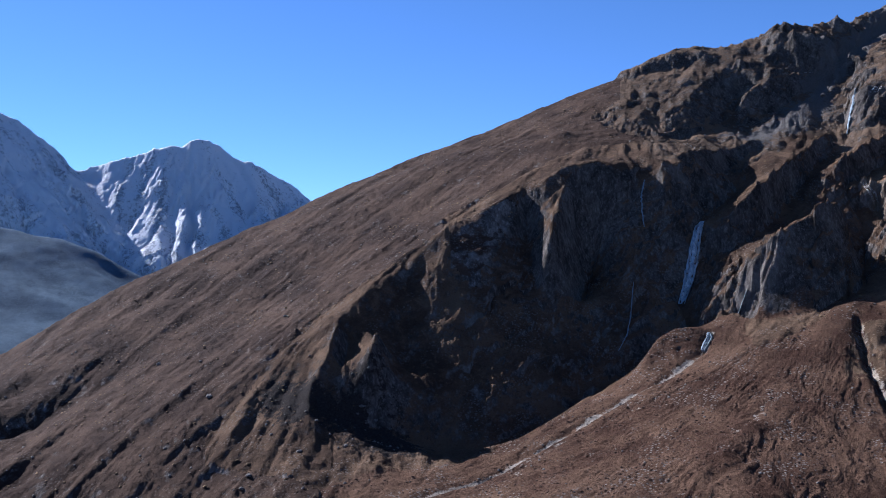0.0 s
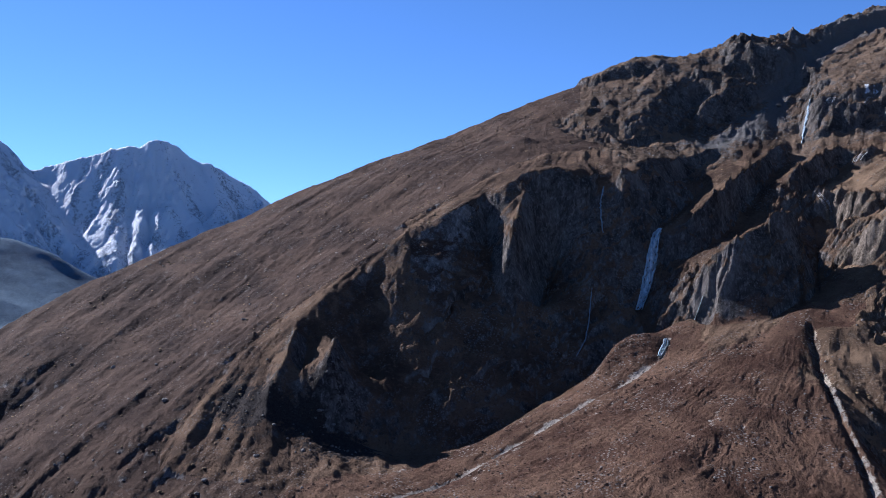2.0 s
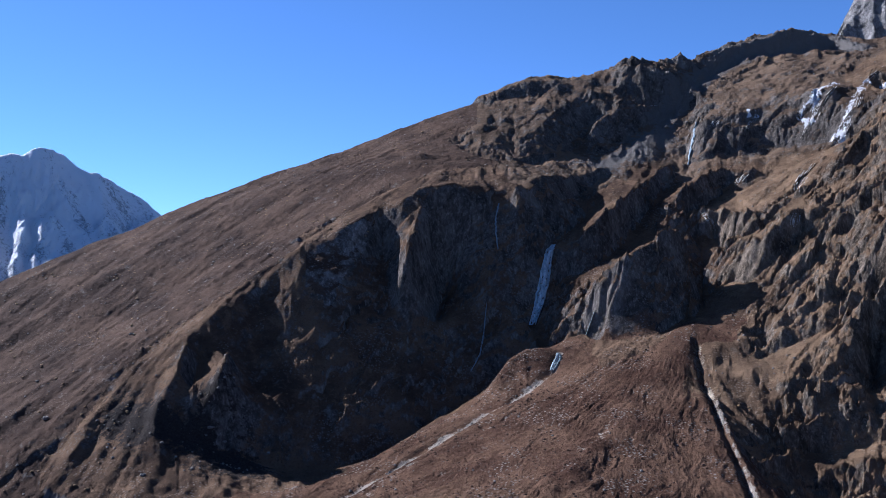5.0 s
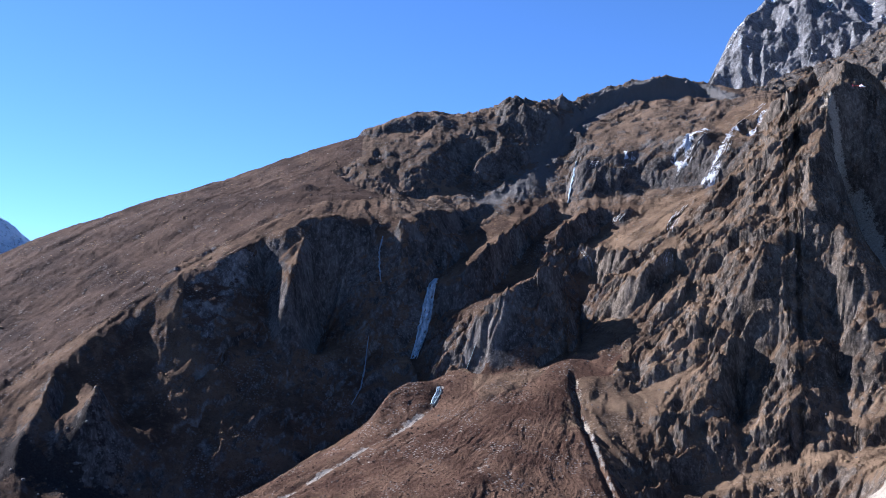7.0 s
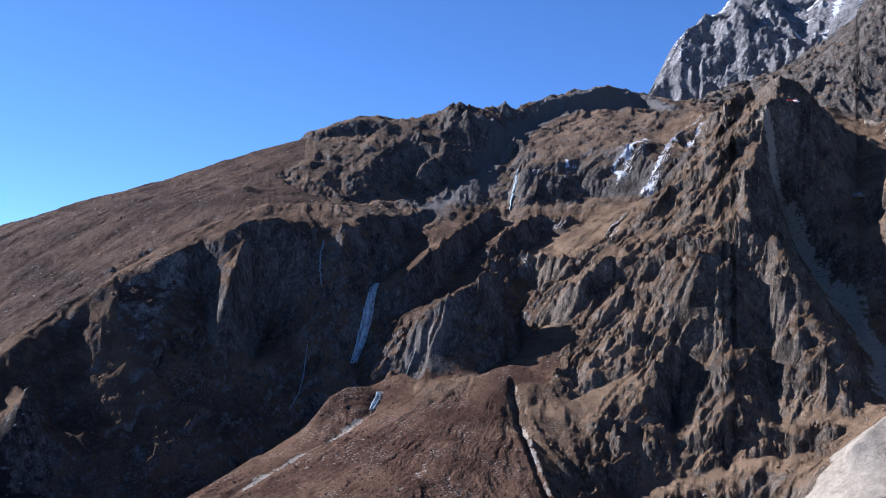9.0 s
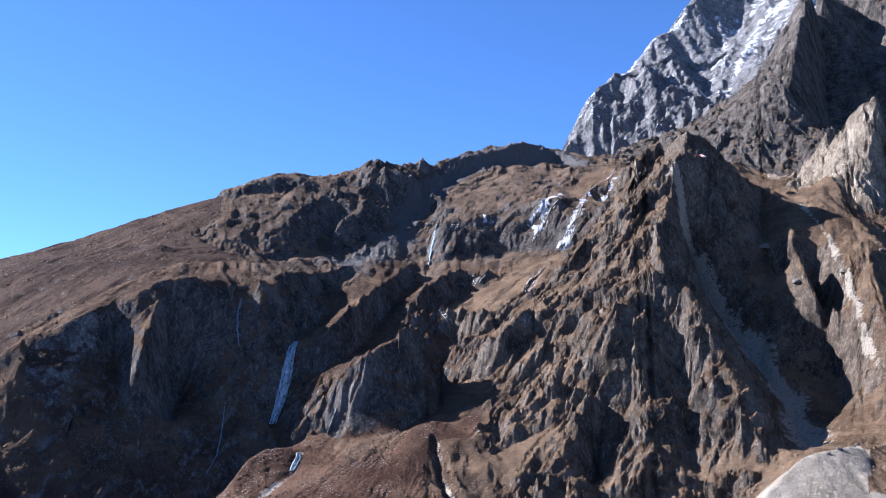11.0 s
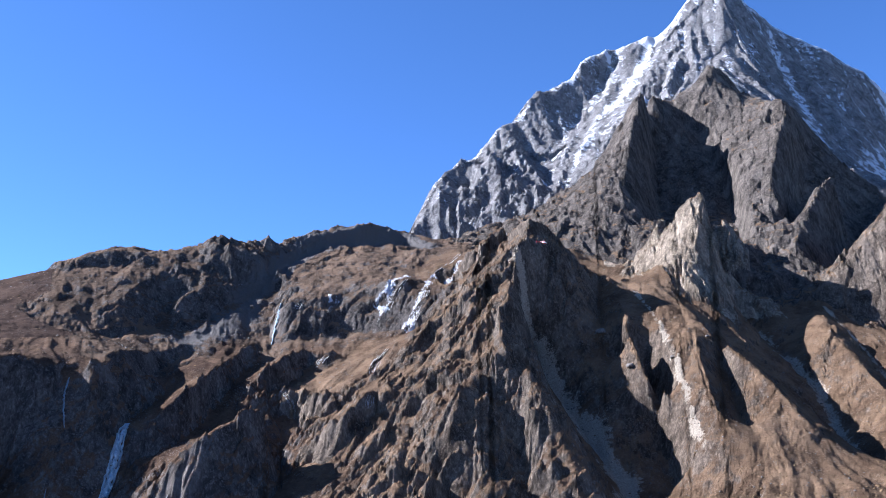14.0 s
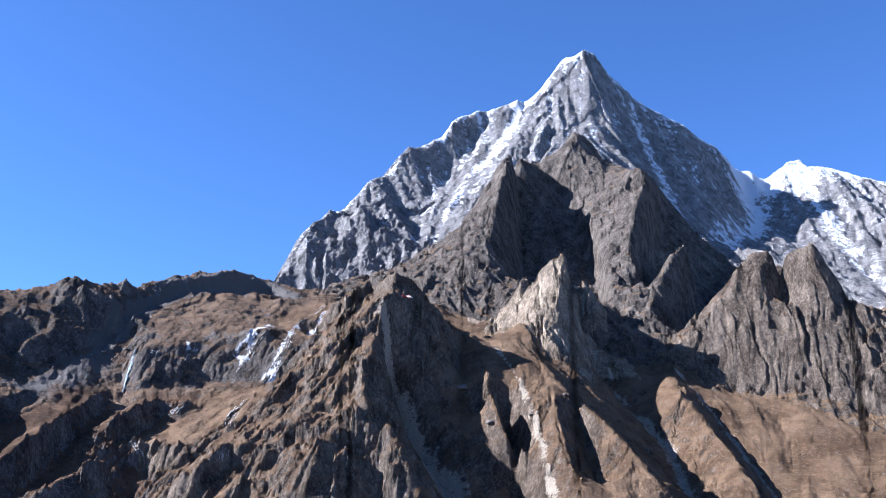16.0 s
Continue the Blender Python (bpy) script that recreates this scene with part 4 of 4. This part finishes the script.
MASSES = {
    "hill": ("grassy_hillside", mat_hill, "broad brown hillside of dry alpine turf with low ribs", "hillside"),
    "bowl": ("cliff_bowl", mat_bowl, "dark shaded rock cliff hollow below a grassy rim", "cliff"),
    "fan": ("talus_fan", mat_fan, "reddish-brown scrub-covered talus fan with gravel runnels", "slope"),
    "spur": ("rock_spur", mat_spur, "pyramid-shaped spur of ribbed brown rock and dry grass", "mountain spur"),
    "slope": ("mountain_slope", mat_slope, "golden-brown grass slopes with gullies and a shaded scree chute", "slope"),
    "gravel": ("gravel_mound", mat_gravel, "pale beige gravel mound strewn with small boulders", "mound"),
    "pinnacle": ("rock_pinnacle", mat_pale, "pale sunlit pointed rock pinnacle", "rock"),
    "towers": ("rock_towers", mat_grey, "tall dark grey rock towers below the snow peak", "cliff"),
    "buttress": ("rock_buttress", mat_brown, "broad brown-grey rock buttress with vertical ribs", "cliff"),
    "knobs": ("rocky_ridge", mat_ridge, "dark craggy ridge with knolls and icy ledges", "ridge"),
}
for o in front.owners:
    mass(front, o, co, tag, layers, *MASSES[o])

# ---- the snow peak behind ----
peak = Relief(PEAK, (24, 82), (2000, 4400), 0.0035, ((24, 38, 60, 82), (0, 300, 500, 400)), 200.0).refine(3)
X, Y = peak.x, peak.y
wx, wy = X + 40 * rolling(X, Y, 160, 3, 51), Y + 40 * rolling(X, Y, 160, 3, 52)
near_line = 0.35 + 0.65 * smooth(0, 14, peak.gap)
CX, CY = wx[::3, ::3], wy[::3, ::3]
crags = (16 * peak.along(ridged(CX, CY, 190, 3, 61), 12) + 11 * peak.along(ridged(CX, CY, 75, 3, 63), 7)
         + 4 * peak.along(ridged(CX, CY, 28, 2, 64), 4) + ridged(wx, wy, 60, 4, 65, 0.6) * 5)
east, out = peak.bearing[:, None] * 3000 + 14 * rolling(X, Y, 90, 3, 66), peak.logr[None, :] * 3000 + 14 * rolling(X, Y, 90, 3, 67)
for size, high in ((170, 15), (75, 10), (32, 6), (14, 3.6), (7, 2)):
    crags = crags + high * facets(0.5 * east - 0.87 * out, 0.4 * (0.87 * east + 0.5 * out), size, 301 + size)
peak.z = peak.z + near_line * crags * smooth(0.3, 0.8, peak.steep)
db, dl = np.gradient(blur(peak.z, 1), peak.bearing, peak.logr)
steep = np.hypot(db, dl) / peak.r
LAND.update({name: line for name, _, line in PEAK})
streaks = peak.along(ridged(CX, CY, 46, 5, 67, 0.7), 3)
shelves = 2 * np.abs((peak.z / 42 + 0.8 * rolling(X, Y, 130, 4, 68)) % 1 - 0.5)
snow = 0.17 * smooth(650, 1400, peak.z) + 0.12 * streaks + 0.12 * smooth(1.6, 0.8, steep) + 0.14 * shelves
for name, width, much in (("summit ridge", 40, 0.45), ("west ridge", 22, 0.25), ("snow rib", 30, 0.38), ("east gully", 45, 0.35), ("glacier", 80, 0.45),
                          ("east ridge", 30, 0.3), ("snow crest", 150, 0.5), ("east rib two", 60, 0.35), ("snow gully", 40, 0.12)):
    snow = snow + much * peak.band(LAND[name], width * (1 + 0.5 * rolling(CX, CY, 90, 3, 69)).clip(0.3, 2)) * smooth(560, 800, peak.z)
co, tag, layers = peak.sheet(470, {"scree": np.zeros_like(snow), "snow": snow})
mass(peak, "peak", co, tag, layers, "snow_peak", mat_peak, "steep grey rock peak streaked and capped with snow", "mountain")

# ---- far mountains ----
far = Relief(DISTANT, (-34, 16), (3550, 4850), 0.003, ((-34, 16), (100, -100)), -150.0).refine(3)
X, Y = far.x, far.y
near_line = 0.3 + 0.7 * smooth(0, 14, far.gap)
crags = 15 * far.along(ridged(far.cx, far.cy, 200, 4, 71, 0.6), 10) + 10 * far.along(ridged(far.cx, far.cy, 60, 3, 73), 6)
east, out = far.bearing[:, None] * 4200 + 20 * rolling(X, Y, 110, 3, 76), far.logr[None, :] * 4200 + 20 * rolling(X, Y, 110, 3, 77)
for size, high in ((130, 20), (60, 13), (26, 7), (12, 3)):
    crags = crags + high * facets(0.8 * east - 0.6 * out, 0.45 * (0.6 * east + 0.8 * out), size, 401 + size)
far.z = far.z + near_line * crags
# snow cover raised to give the paleness of haze
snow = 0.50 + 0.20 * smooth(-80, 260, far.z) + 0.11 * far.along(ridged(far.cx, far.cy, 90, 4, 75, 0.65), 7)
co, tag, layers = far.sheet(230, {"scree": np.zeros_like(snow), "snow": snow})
mass(far, "far", co, tag, layers, "far_snow_mountain", mat_far, "distant blue-white snow mountains with two summits, haze put into their colour", "mountain")
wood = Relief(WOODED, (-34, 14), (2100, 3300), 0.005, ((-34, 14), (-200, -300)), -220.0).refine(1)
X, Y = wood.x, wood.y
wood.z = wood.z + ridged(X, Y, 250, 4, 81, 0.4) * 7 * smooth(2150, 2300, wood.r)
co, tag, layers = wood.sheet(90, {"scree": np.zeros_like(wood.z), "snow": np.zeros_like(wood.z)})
mass(wood, "wood", co, tag, layers, "wooded_ridge", mat_wood, "dark blue-green forested ridge below the snow, haze put into its colour", "ridge")

# ---- ground under and round the camera, out to the horizon ----
def ground_height(b, r):
    front_side = smooth(0.35, 0.6, math.cos(b - radians(30)))
    fall = -1.6 - 0.26 * max(r - 3, 0)
    return max(fall, -112.0) - (320 * front_side * smooth(376, 450, r) if r > 376 else 0)


rings = [0.02, 2, 5, 12, 30, 70, 140, 220, 300, 360, 378, 430, 700, 1200, 2000, 3000, 4000, 4900]
bearings = np.linspace(0, math.tau, 97)
co = np.array([[(math.sin(b) * r + 0.6, math.cos(b) * r, ground_height(b, r)) for r in rings] for b in bearings])
zero = np.zeros(co.shape[:2])
tagged(sheet_mesh("ground", co, np.ones((96, len(rings) - 1), bool), {"scree": zero, "snow": zero}, mat_fan),
       "dry brown valley ground falling away from the viewpoint", "ground", kind="structure")

# ---- materials of the small things ----
def ice_material(name, pale, white):
    g = Graph(name)
    streak = g.noise(3.0, 6, 0.7, g.stretch((1, 1, 0.12)))
    colour = g.mix(g.ramp(streak, 0.35, 0.65), pale, white)
    return g.done(colour, g.ramp(streak, 0.3, 0.7, 0.25, 0.55), g.bump(streak, 1.2, 0.7))


def plain_material(name, a, b, size, rough, metal=0.0):
    g = Graph(name)
    n = g.noise(size, 6, 0.65)
    g.shader.inputs["Metallic"].default_value = metal
    return g.done(g.mix(g.ramp(n, 0.3, 0.7), a, b), rough, g.bump(n, size * 0.15, 0.4))


# ice colours hold the light: bluish dark in shaded falls, warm pale in sun
mat_ice = ice_material("frozen_water", (0.22, 0.27, 0.30), (0.48, 0.53, 0.56))
mat_dim_ice = ice_material("dim_ice", (0.12, 0.15, 0.175), (0.27, 0.33, 0.38))
mat_sunlit_ice = plain_material("sunlit_ice", (0.36, 0.34, 0.31), (0.60, 0.58, 0.54), 2.0, 0.5)
mat_boulder = plain_material("boulder_stone", (0.07, 0.062, 0.055), (0.185, 0.165, 0.142), 1.4, 0.9)
mat_stone = plain_material("loose_stone", (0.076, 0.067, 0.058), (0.20, 0.177, 0.15), 6.0, 0.92)
mat_shrub = plain_material("dry_shrub", (0.042, 0.025, 0.016), (0.090, 0.052, 0.031), 5.0, 0.95)
mat_tussock = plain_material("dry_tussock", (0.10, 0.065, 0.032), (0.20, 0.135, 0.068), 6.0, 0.95)
mat_red = plain_material("red_paint", (0.50, 0.04, 0.02), (0.56, 0.05, 0.025), 2.0, 0.3)
mat_white = plain_material("white_paint", (0.78, 0.78, 0.77), (0.84, 0.84, 0.83), 2.0, 0.3)
mat_steel = plain_material("grey_metal", (0.20, 0.20, 0.21), (0.30, 0.30, 0.31), 0.6, 0.4, 0.8)
mat_glass = plain_material("cabin_glass", (0.02, 0.025, 0.03), (0.03, 0.035, 0.04), 1.0, 0.05)


def part(name, bm, material, parent=None, label=""):
    mesh = bpy.data.meshes.new(name)
    bm.to_mesh(mesh)
    bm.free()
    mesh.materials.append(material)
    ob = new(name, mesh)
    if parent:
        ob.parent = parent
    return tagged(ob, label)


# ---- frozen waterfalls and ice ----
def ice_strip(path, shift, wide, thick, seed, lift):
    """A bulging, ragged skin of ice down the rock, set on it along the camera's sight lines."""
    rnd = random.Random(seed)
    bm = bmesh.new()
    rows, across = [], (-1, -0.7, -0.35, 0, 0.35, 0.7, 1)
    steps = 4
    for k in range((len(path) - 1) * steps + 1):
        i = min(k // steps, len(path) - 2)
        f = k / steps - i
        x, y, z, w = (a * (1 - f) + b * f for a, b in zip(path[i], path[i + 1]))
        r = math.hypot(x, y)
        w = w * wide
        bearing, rise = math.atan2(x, y) + (shift * path[i][3] + rnd.uniform(-0.2, 0.2) * w) / r, z / r
        left, right = w * rnd.uniform(0.3, 0.9), w * rnd.uniform(0.3, 0.9)
        middle = front.meets(bearing, rise)
        row = []
        for a in across:
            turn = bearing + (left if a < 0 else right) * a / r
            near = min(max(front.meets(turn, rise), middle - 5), middle + 5)
            near -= lift + thick * (1 - a * a) + rnd.uniform(0, 0.5) * thick - 1.2 * abs(a) ** 3
            row.append(bm.verts.new((math.sin(turn) * near, math.cos(turn) * near, rise * near)))
        rows.append(row)
    for a, b in zip(rows, rows[1:]):
        for c in range(len(across) - 1):
            bm.faces.new((a[c], b[c], b[c + 1], a[c + 1]))
    return bm


ICE_LABELS = {
    "waterfall": ("frozen_waterfall", "tall blue-white frozen waterfall hanging in the shaded cliff"),
    "lower fall": ("frozen_waterfall", "short broken frozen cascade at the cliff foot"),
    "west fall": ("frozen_waterfall", "thin faint frozen fall below the grassy rim"),
    "thin fall": ("frozen_waterfall", "thin bluish trickle of ice low in the shaded cliff"),
    "east fall": ("frozen_waterfall", "faint narrow ice streak beside the rock lump"),
    "plateau ice": ("ice_streak", "white ice streak running over sunlit rock slabs"),
    "ledge ice": ("ice_patch", "small white ice patch on a rock ledge"),
    "gully ice": ("ice_streak", "bluish ice streak in a shaded gully"),
}
for n, (kind, path) in enumerate(ICE):
    name, label = ICE_LABELS[kind]
    root = tagged(new(name), label, "ice" if name != "frozen_waterfall" else "waterfall", "ice on the mountainside")
    root.location = path[-1][:3]
    local = [(x - path[-1][0], y - path[-1][1], z - path[-1][2], w) for x, y, z, w in path]

    def strip(shift, wide, thick, seed, rows=path, lift=1.0):
        bm = ice_strip(rows, shift, wide, thick, seed, lift)
        bmesh.ops.translate(bm, verts=bm.verts, vec=-Vector(path[-1][:3]))
        return bm

    if name == "frozen_waterfall" or kind == "gully ice":
        part("ice_curtain", strip(0.0, {"waterfall": 0.62, "east fall": 0.15, "lower fall": 0.25}.get(kind, 0.4), 1.6, 100 + n), mat_ice if kind in ("waterfall", "lower fall") else mat_dim_ice, root)
    if kind in ("waterfall", "lower fall"):
        part("ice_strand", strip(-0.4, 0.25, 2.0, 200 + n), mat_ice, root)
        part("ice_strand", strip(0.45, 0.2, 2.0, 300 + n), mat_ice, root)
    if kind in ("plateau ice", "ledge ice"):
        for k in range(14):
            first = (k * 3) % max(1, len(path) - 3)
            part("ice_strand", strip(random.Random(n * 7 + k).uniform(-0.9, 0.9), 0.11, 0.4, 400 + 10 * n + k, path[first:first + 3 + k % 3], 0.35), mat_sunlit_ice, root)


# ---- boulders ----
def boulder_mesh(size, seed):
    bm = bmesh.new()
    bmesh.ops.create_icosphere(bm, subdivisions=2, radius=1.0)
    rnd = random.Random(seed)
    off = Vector((rnd.uniform(0, 99), rnd.uniform(0, 99), rnd.uniform(0, 99)))
    flat = Vector((rnd.uniform(0.8, 1.25), rnd.uniform(0.8, 1.25), rnd.uniform(0.6, 0.95)))
    for v in bm.verts:
        d = 1 + 0.38 * noise.noise(v.co * 1.3 + off) + 0.2 * noise.noise(v.co * 3.1 + off)
        v.co = Vector((v.co.x * flat.x, v.co.y * flat.y, v.co.z * flat.z)) * d * size
    for v in bm.verts:
        v.co.z = max(v.co.z, -0.45 * size)
    return bm


for n, (x, y, z, size) in enumerate(BOULDERS):
    ob = part("boulder", boulder_mesh(size * 1.15, 500 + n), mat_boulder)
    r = front.meets(math.atan2(x, y), z / math.hypot(x, y))
    x, y, z = (v * r / math.hypot(x, y) for v in (x, y, z))
    ob.location = (x, y, z + 0.25 * size)
    ob.rotation_euler = (0, 0, n * 1.7)
    tagged(ob, "large rough grey boulder lying on the slope" if size > 3 else "weathered grey-brown boulder half sunk in dry turf", "boulder", "boulders on the slopes")


# ---- scrub, tussocks and loose stones ----
def scatter(name, count, weight, size, tall, material, label, category, seed, sides=5):
    """Many small clumps or stones as one mesh, strewn where the weight is high."""
    rnd = np.random.default_rng(seed)
    nb, nl = front.z.shape
    p = (weight * front.r ** 2).ravel()
    pick = rnd.choice(p.size, size=count, p=p / p.sum())
    i, j = pick // nl, pick % nl
    base = np.stack([front.x[i, j], front.y[i, j], front.z[i, j]], -1)
    base[:, :2] += rnd.uniform(-0.8, 0.8, (count, 2))
    s = size[0] + (size[1] - size[0]) * rnd.random(count) ** 2.5
    turn = rnd.uniform(0, math.tau, count)
    rings = []
    for radius, height in ((1.0, -0.5), (0.85, 0.45)):
        a = turn[:, None] + np.arange(sides)[None, :] * math.tau / sides
        rr = radius * s[:, None] * rnd.uniform(0.65, 1.2, (count, sides))
        h = height * tall * s[:, None] * rnd.uniform(0.7, 1.2, (count, sides))
        rings.append(np.stack([np.cos(a) * rr, np.sin(a) * rr, h], -1))
    top = np.zeros((count, 1, 3))
    top[:, 0, 2] = s * tall * rnd.uniform(0.7, 1.1, count)
    co = (np.concatenate([rings[0], rings[1], top], 1) + base[:, None, :]).reshape(-1, 3)
    k = 2 * sides + 1
    tri = []
    for a in range(sides):
        b = (a + 1) % sides
        tri += [(a, b, sides + b), (a, sides + b, sides + a), (sides + a, sides + b, 2 * sides)]
    faces = (np.array(tri)[None] + np.arange(count)[:, None, None] * k).reshape(-1, 3)
    mesh = bpy.data.meshes.new(name)
    mesh.vertices.add(len(co))
    mesh.vertices.foreach_set("co", co.astype(np.float32).ravel())
    mesh.loops.add(faces.size)
    mesh.loops.foreach_set("vertex_index", faces.astype(np.int32).ravel())
    mesh.polygons.add(len(faces))
    mesh.polygons.foreach_set("loop_start", np.arange(0, faces.size, 3, dtype=np.int32))
    mesh.update(calc_edges=True)
    mesh.materials.append(material)
    return tagged(new(name, mesh), label, category, kind="stuff")


seen_ground = (front.r < 1500) & (front.bearing[:, None] > radians(-18)) & (front.bearing[:, None] < radians(80))
clumped = smooth(-0.3, 0.5, rolling(front.x, front.y, 45, 3, 95))
turfy = (1 - stone) * seen_ground
scatter("fan_scrub", 9000, owner["fan"] * turfy * (0.25 + clumped) * (1 - scree), (0.35, 1.3), 0.5, mat_shrub, "low reddish-brown scrub dotting the talus fan", "scrub", 1)
scatter("tussock_grass", 7000, (owner["slope"] + 0.5 * owner["spur"] + 0.6 * owner["hill"] + 0.5 * owner["bowl"]) * turfy * clumped, (0.5, 1.8), 0.5, mat_tussock, "golden dry grass tussocks on the slopes", "grass", 2)
scatter("loose_stones", 8000, (0.12 * owner["hill"] + 0.5 * owner["knobs"] + 0.2 * owner["fan"] * clumped + 0.12 * owner["spur"] + 0.3 * owner["slope"] + 1.5 * scree) * seen_ground, (0.35, 1.5), 0.8, mat_stone, "grey loose stones and scree", "stones", 3)


# ---- helicopter, hovering before the shaded spur ----
def tube(bm, a, b, r0, r1, sides=10):
    a, b = Vector(a), Vector(b)
    m = Matrix.Translation((a + b) / 2) @ (b - a).to_track_quat("Z", "Y").to_matrix().to_4x4()
    bmesh.ops.create_cone(bm, cap_ends=True, segments=sides, radius1=r0, radius2=r1, depth=(b - a).length, matrix=m)


def hull(stations, sides=16):
    """A closed shell through oval sections: along, half width, half height, centre height."""
    bm = bmesh.new()
    rings = [[bm.verts.new((x, w * math.cos(math.tau * k / sides), z + h * math.sin(math.tau * k / sides))) for k in range(sides)] for x, w, h, z in stations]
    for a, b in zip(rings, rings[1:]):
        for k in range(sides):
            bm.faces.new((a[k], a[(k + 1) % sides], b[(k + 1) % sides], b[k]))
    bm.faces.new(rings[0])
    bm.faces.new(rings[-1])
    bmesh.ops.recalc_face_normals(bm, faces=bm.faces)
    return bm


def helicopter(m):
    root = tagged(new("helicopter"), "small white and red helicopter flying before the dark spur", "helicopter")
    part("cabin", hull([(2.9, 0.1, 0.1, -0.2), (2.6, 0.5, 0.5, -0.1), (1.9, 0.85, 0.85, 0.05), (0.8, 0.95, 1.0, 0.15), (-0.6, 0.9, 0.95, 0.2), (-1.6, 0.6, 0.65, 0.4), (-2.2, 0.3, 0.35, 0.5)]), mat_white, root, "white painted cabin")
    part("windscreen", hull([(2.75, 0.3, 0.25, 0.1), (2.3, 0.72, 0.45, 0.3), (1.5, 0.93, 0.5, 0.45), (1.2, 0.94, 0.5, 0.48)]), mat_glass, root, "dark curved windscreen")
    part("belly", hull([(2.2, 0.5, 0.25, -0.55), (0.8, 0.8, 0.35, -0.6), (-0.8, 0.7, 0.3, -0.5), (-1.8, 0.3, 0.15, -0.1)]), mat_red, root, "red belly")
    part("engine_cowling", hull([(0.9, 0.3, 0.2, 1.1), (0.3, 0.5, 0.4, 1.15), (-1.2, 0.45, 0.38, 1.05), (-2.0, 0.25, 0.2, 0.85)]), mat_red, root, "red engine cowling")
    part("tail_boom", hull([(-1.8, 0.32, 0.36, 0.5), (-4.0, 0.22, 0.25, 0.6), (-7.2, 0.12, 0.14, 0.7)]), mat_red, root, "red tail boom")
    part("tail_fin", hull([(-6.6, 0.05, 0.5, 0.9), (-7.1, 0.06, 1.0, 1.1), (-7.6, 0.04, 0.9, 1.3)]), mat_red, root, "red upright tail fin")
    for y in (-1, 1):
        bm = bmesh.new()
        tube(bm, (2.2, y * 1.0, -1.5), (-1.4, y * 1.0, -1.5), 0.06, 0.06)
        tube(bm, (2.2, y * 1.0, -1.5), (2.6, y * 1.0, -1.25), 0.06, 0.04)
        skid = part("skid", bm, mat_steel, root)
        for x in (1.4, -0.8):
            bm = bmesh.new()
            tube(bm, (x, y * 0.5, -0.7), (x, y * 1.0, -1.5), 0.06, 0.05)
            part("strut", bm, mat_steel, skid)
    bm = bmesh.new()
    tube(bm, (0.2, 0, 1.3), (0.2, 0, 2.0), 0.13, 0.1)
    tube(bm, (0.2, 0, 1.9), (0.2, 0, 2.05), 0.35, 0.3)
    mast = part("rotor_mast", bm, mat_steel, root)
    for k in range(3):
        bm = bmesh.new()
        bmesh.ops.create_cube(bm, size=1.0, matrix=pose(0.2, 0, 1.98, 0, 0, 25 + 120 * k) @ pose(2.7, 0, 0, 6) @ Matrix.Diagonal((5.1, 0.34, 0.05, 1)))
        part("rotor_blade", bm, mat_steel, mast)
    bm = bmesh.new()
    for k in range(2):
        bmesh.ops.create_cube(bm, size=1.0, matrix=pose(-7.2, -0.25, 1.0, 0, 40 + 90 * k, 0) @ Matrix.Diagonal((1.7, 0.03, 0.16, 1)))
    part("tail_rotor", bm, mat_steel, root)
    root.matrix_world = m


helicopter(pose(652, 595, 208, 0, 4, -52))
